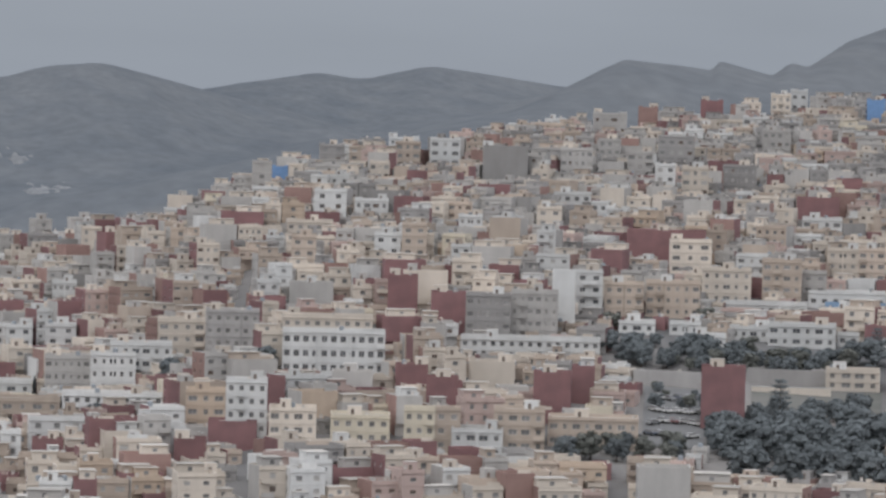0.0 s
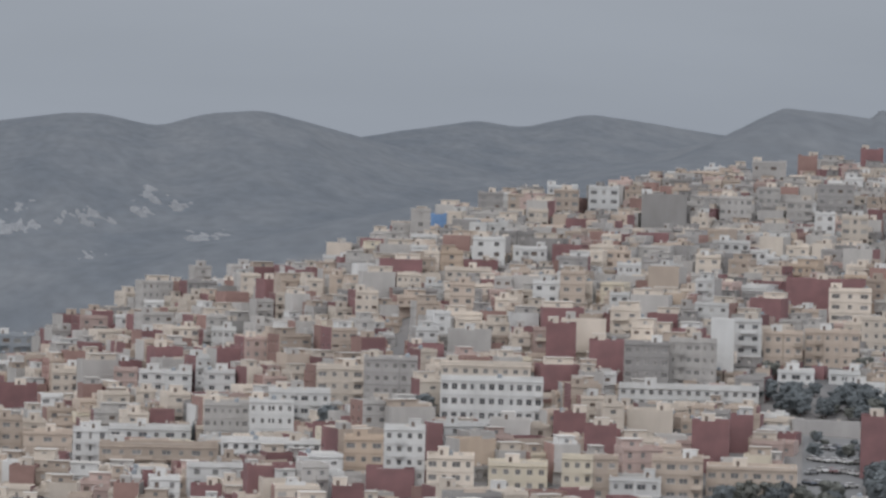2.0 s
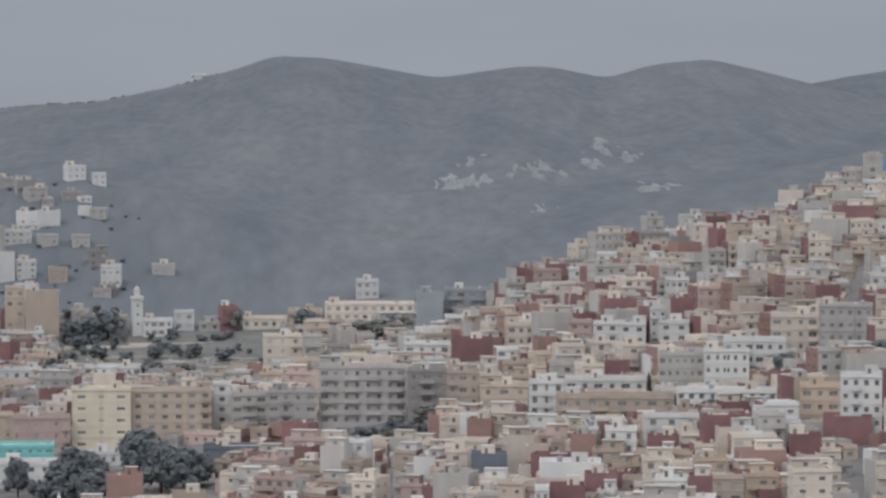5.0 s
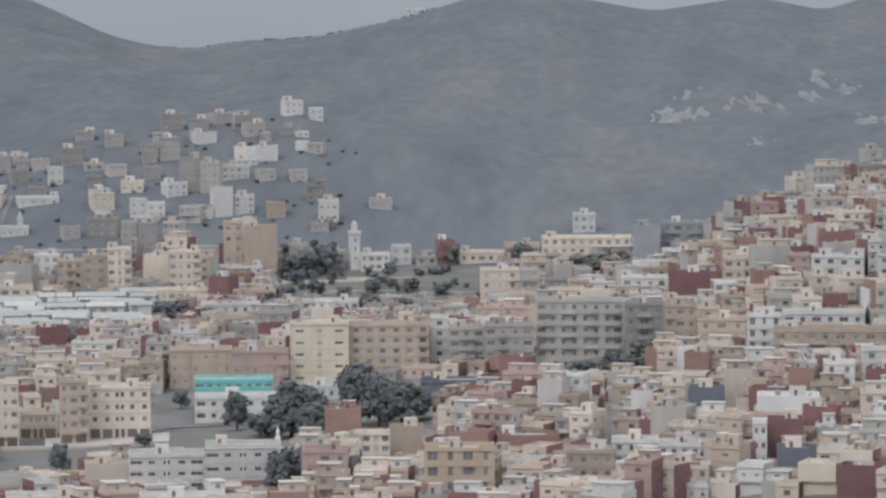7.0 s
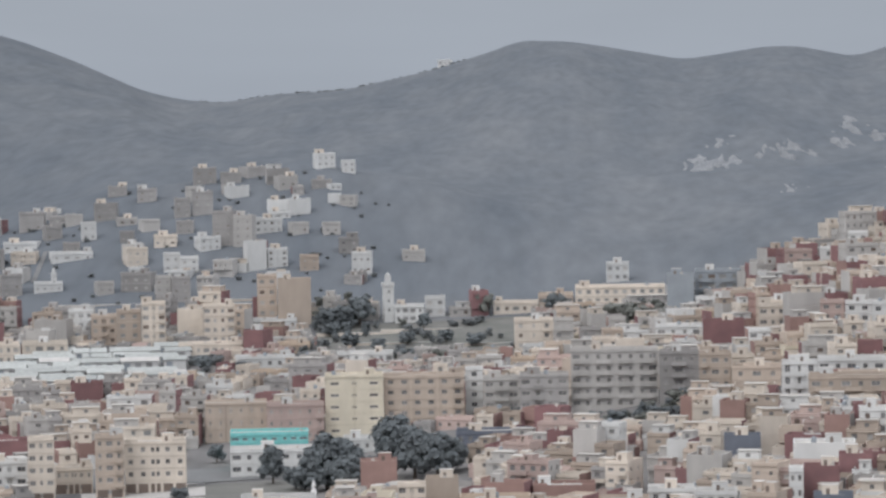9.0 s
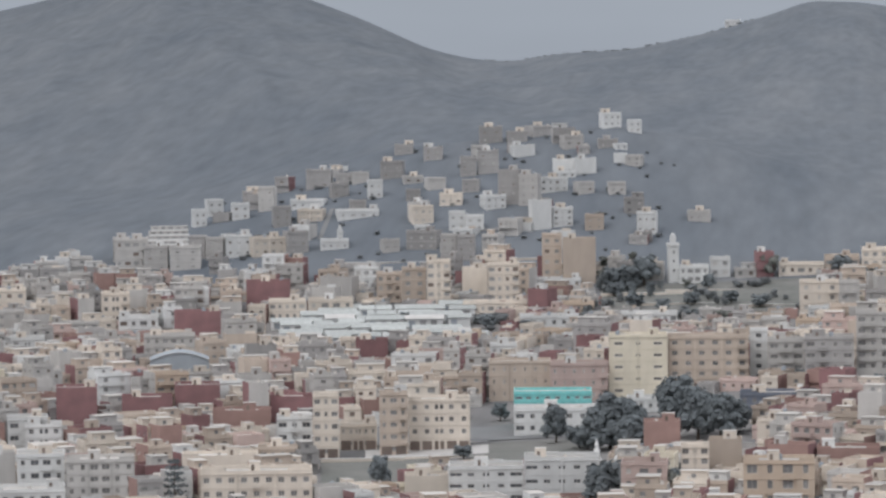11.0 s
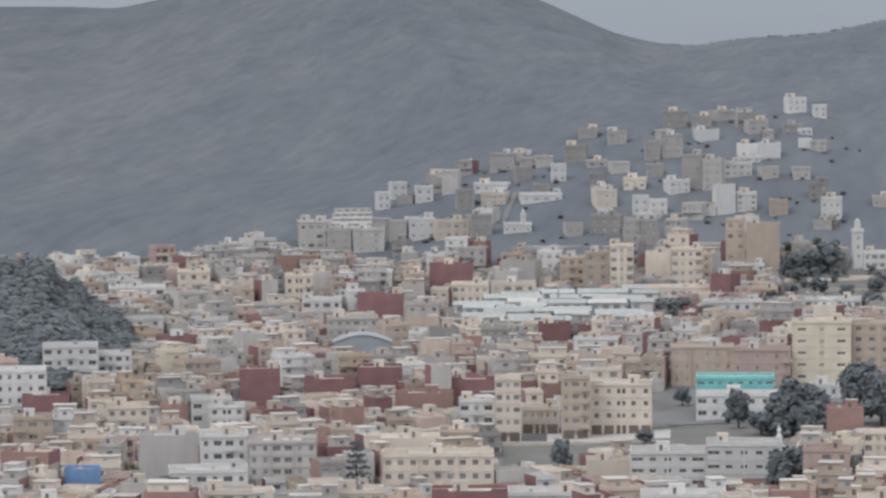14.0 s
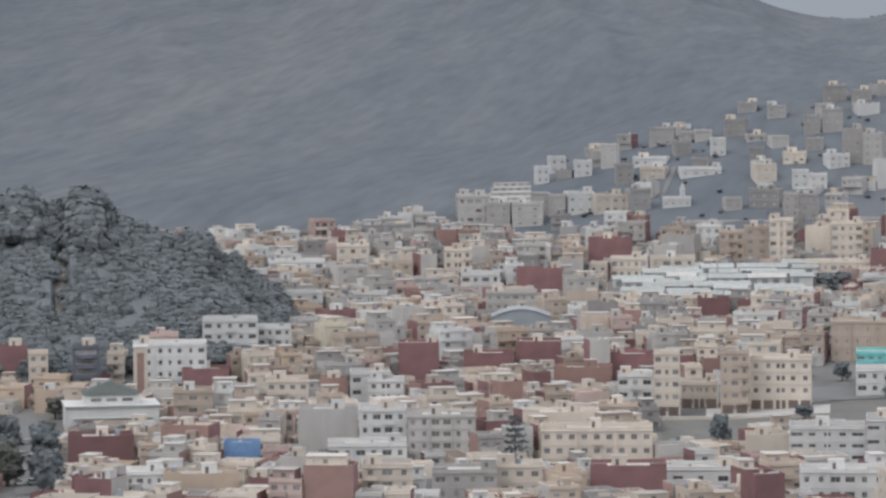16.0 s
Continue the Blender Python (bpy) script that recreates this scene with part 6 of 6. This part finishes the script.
def make_house(r, rng, single):
    wall = M[r["wall"]]
    s, holes = house_shell(rng, r["w"], r["dp"], r["h"], wall, r["storeys"], r["cols"], M[r["side"]] if r["side"] else None, r["blank"], 7.0, None,
                           r["sidecols"], r["part"], r["tall"], r["overhang"], mix=rng.randrange(4))
    ob = s.make("house")
    add_trim(s, ob)
    # The further the house, the likelier its panes are paled for haze.
    add_windows(holes, ob, M["hazed_pane" if rng.random() < r["far"] else "glass"], not single, rng)
    w, dp, h = r["w"], r["dp"], r["h"]
    pale = M[rng.choice(("white", "cream", "cream", "tan", "stone"))] if r["blank"] or rng.random() < 0.35 else wall
    if r["trim"] < 0.3:
        stair_shed(ob, (rng.random() - 0.5) * (w - 4.4), rng.random() * (dp - 4.6) + 0.6, h, pale, 2.2 + rng.random() * 1.0, 2.6 + rng.random() * 1.5,
                   2.1 + rng.random() * 0.6)
    elif r["trim"] < 0.68:
        b = Shell()
        x0, x1 = (-w / 2 + 0.3, w * (0.05 + 0.3 * rng.random())) if rng.random() < 0.5 else (-w * (0.05 + 0.3 * rng.random()), w / 2 - 0.3)
        y0 = dp * (0.25 + 0.3 * rng.random())
        b.box(x0, x1, y0, dp - 0.3, h - 0.02, h + 2.5, pale)
        b.box(x0 - 0.2, x1 + 0.2, y0 - 0.35, dp - 0.2, h + 2.5, h + 2.68, pale, M["roof"])
        b.box((x0 + x1) / 2 - 0.6, (x0 + x1) / 2 + 0.5, y0 - 0.03, y0, h + 0.9, h + 1.9, M["glass"])
        b.make("roof_room", ob)
    if rng.random() < 0.5:
        b = Shell()
        y0 = dp * (0.1 + 0.5 * rng.random())
        x0 = (rng.random() - 0.5) * w * 0.5
        b.box(x0, min(x0 + w * 0.45, w / 2 - 0.25), y0, y0 + 0.2, h - 0.02, h + 0.9 + rng.random() * 0.9, pale)
        b.make("roof_wall", ob)
    if rng.random() < 0.5:
        dish(ob, (rng.random() - 0.5) * (w - 1.4), 0.7, h + 0.3, rng)
    if rng.random() < 0.12:
        tank(ob, (rng.random() - 0.5) * (w - 2.4), dp * 0.7, h)
    if not r["blank"] and r["storeys"] > 1 and rng.random() < 0.45:
        sh = h / r["storeys"]
        for k in range(1, r["storeys"]):
            x0 = -w / 2 + w * 0.08 if rng.random() < 0.6 else 0.2
            balcony(ob, x0, min(x0 + w * (0.35 + 0.3 * rng.random()), w / 2 - 0.2), -r["overhang"], k * sh + 0.05, pale if rng.random() < 0.5 else wall, 0.9)
    return ob


def house_label(r):
    return f"{NUMBERS[r['storeys']]} {WORDS[r['wall']]} house with {'a blank wall' if r['blank'] else 'small windows'} and flat roof"


def density(u, d):
    if -345 < u < -215 and d > 1452:
        return 0.0
    if -660 < u < 30 and 1205 < d < 1460:
        return 0.4
    if u < -250 and d > 1475:
        return 0.1 if u > -1260 else 0.6
    if -1150 < u < 150 and 1330 < d:
        return 0.62
    return 0.95


def turn_of(u, d):
    """The street grid leans a little from district to district."""
    return 22.0 * math.sin(u / 330.0 + d / 210.0)


# narrow streets that climb away from the eye: bearing, lean, and the ranges between which they run
alley_rng = random.Random(17)
ALLEYS = [(u + alley_rng.random() * 90, alley_rng.random() * 0.3 - 0.15, d, d + 90 + alley_rng.random() * 120)
          for u in range(-2150, 2150, 760) for d in (860, 1100)]


def fill_town(single=90, apart=280):
    rng = random.Random(5)
    cells, fresh = {}, {}
    for t in TAKEN:
        for i in range(int((t[0] - 40) // 20), int((t[0] + 40) // 20) + 1):
            for j in range(int((t[1] - 40) // 20), int((t[1] + 40) // 20) + 1):
                cells.setdefault((i, j), []).append(t)
    kinds = {}
    pieces, count, d, row, small = [], 0, 796.0, 0, False
    while d < 1710 or not small:
        if d >= 1710:
            d, small = 800.0, True     # a second round: low sheds and annexes in the gaps that are left
        u = -2230.0 + rng.random() * 40
        bend = rng.random() * 8 - 4
        while u < 2230:
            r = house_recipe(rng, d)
            if small:
                r.update(w=3.6 + rng.random() * 2.6, dp=3.6 + rng.random() * 2.4, storeys=1, h=2.3 + rng.random() * 0.9, overhang=0.0, trim=0.9, cols=1)
            if u < -250 and d > 1475 and r["storeys"] > 2:
                r["h"] *= 2 / r["storeys"]
                r["storeys"] = 2
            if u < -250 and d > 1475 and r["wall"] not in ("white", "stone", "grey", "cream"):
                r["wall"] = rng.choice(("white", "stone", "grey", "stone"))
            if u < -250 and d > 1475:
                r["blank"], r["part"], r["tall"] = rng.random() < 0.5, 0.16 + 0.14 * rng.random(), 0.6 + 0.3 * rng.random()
                # Most distant: every pane takes the haze-paled colour.
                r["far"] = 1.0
            w, dp = r["w"], r["dp"]
            uc = u + (w / 2) / d * F
            dd = d + bend * math.sin(u / 160.0) + rng.random() * 3
            gap = rng.random()
            u += (w + (0.25 if gap < 0.72 else 2.5 if gap < 0.93 else 6.0)) / d * F
            if -float(height(uc, dd)) / dd * F > (880 if uc < 250 else 800 if uc < 720 else 700) or dd > town_limit(uc) or rng.random() > density(uc, dd):
                continue
            if any(z[0] - w / 2 / d * F < uc < z[1] + w / 2 / d * F and z[2] - dp < dd < z[3] + 2 for z in ZONES):
                continue
            if (uc + 2010) ** 2 / 440 ** 2 + (dd - 1270) ** 2 / 140 ** 2 < 1 or (uc + 1705) ** 2 / 150 ** 2 + (dd - 1240) ** 2 / 95 ** 2 < 1:
                continue
            if any(q[2] < dd < q[3] and abs(uc - q[0] - q[1] * (dd - 1000)) < (w / 2 + 1.2) / dd * F for q in ALLEYS):
                continue
            a = uc / F
            cx, cy = (dd + dp / 2) * math.sin(a), (dd + dp / 2) * math.cos(a)
            hit = False
            for t in cells.get((int(cx // 20), int(cy // 20)), []) + (fresh.get((int(cx // 20), int(cy // 20)), []) if small else []):
                du, dr = abs(uc - t[3]) / F * t[4], (dd + dp / 2) - (t[4] + t[6] / 2)
                if du < (w + t[5]) / 2 + (-0.4 if small else 0.2) and abs(dr) < (dp + t[6]) / 2 + (-0.4 if small else 0.3):
                    hit = True
                    break
            if hit or (small and uc < -250 and dd > 1475):
                continue
            z = float(height(uc, dd))
            half = w / 2 / dd * F
            low = max([q[3] for q in SIGHT if q[2] > dd and q[0] - half < uc < q[1] + half and q[3] > -z * F / dd - 140] or [-9999])
            room = -(low - 10) * dd / F - z
            while r["storeys"] > 1 and r["h"] + 0.9 > room:
                r["h"] *= (r["storeys"] - 1) / r["storeys"]
                r["storeys"] -= 1
                r["trim"] = 0.9
            if r["h"] + 0.9 > room:
                continue
            mine = (cx, cy, max(w, dp) / 2, uc, dd, w, dp)
            for i in (-1, 0, 1):
                for j in (-1, 0, 1):
                    fresh.setdefault((int(cx // 20) + i, int(cy // 20) + j), []).append(mine)
            m = pose(cx - dp / 2 * math.sin(a), cy - dp / 2 * math.cos(a), z, 0, 0, -math.degrees(a) + turn_of(uc, dd) + rng.random() * 9 - 4)
            count += 1
            if count <= apart:
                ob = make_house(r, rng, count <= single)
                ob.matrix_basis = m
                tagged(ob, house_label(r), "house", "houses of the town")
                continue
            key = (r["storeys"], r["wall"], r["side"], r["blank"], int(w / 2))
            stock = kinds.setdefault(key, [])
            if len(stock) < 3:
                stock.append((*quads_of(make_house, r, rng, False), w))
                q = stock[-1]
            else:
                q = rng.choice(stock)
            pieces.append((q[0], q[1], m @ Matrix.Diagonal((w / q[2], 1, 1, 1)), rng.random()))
        row += 1
        d += 4.6 if small else 9.2 if row % 4 else 11.0
    ob = joined("distant_houses", pieces)
    tagged(ob, "crowded flat-roofed plastered houses filling the town", "houses", kind="stuff")
    return count


fill_town()
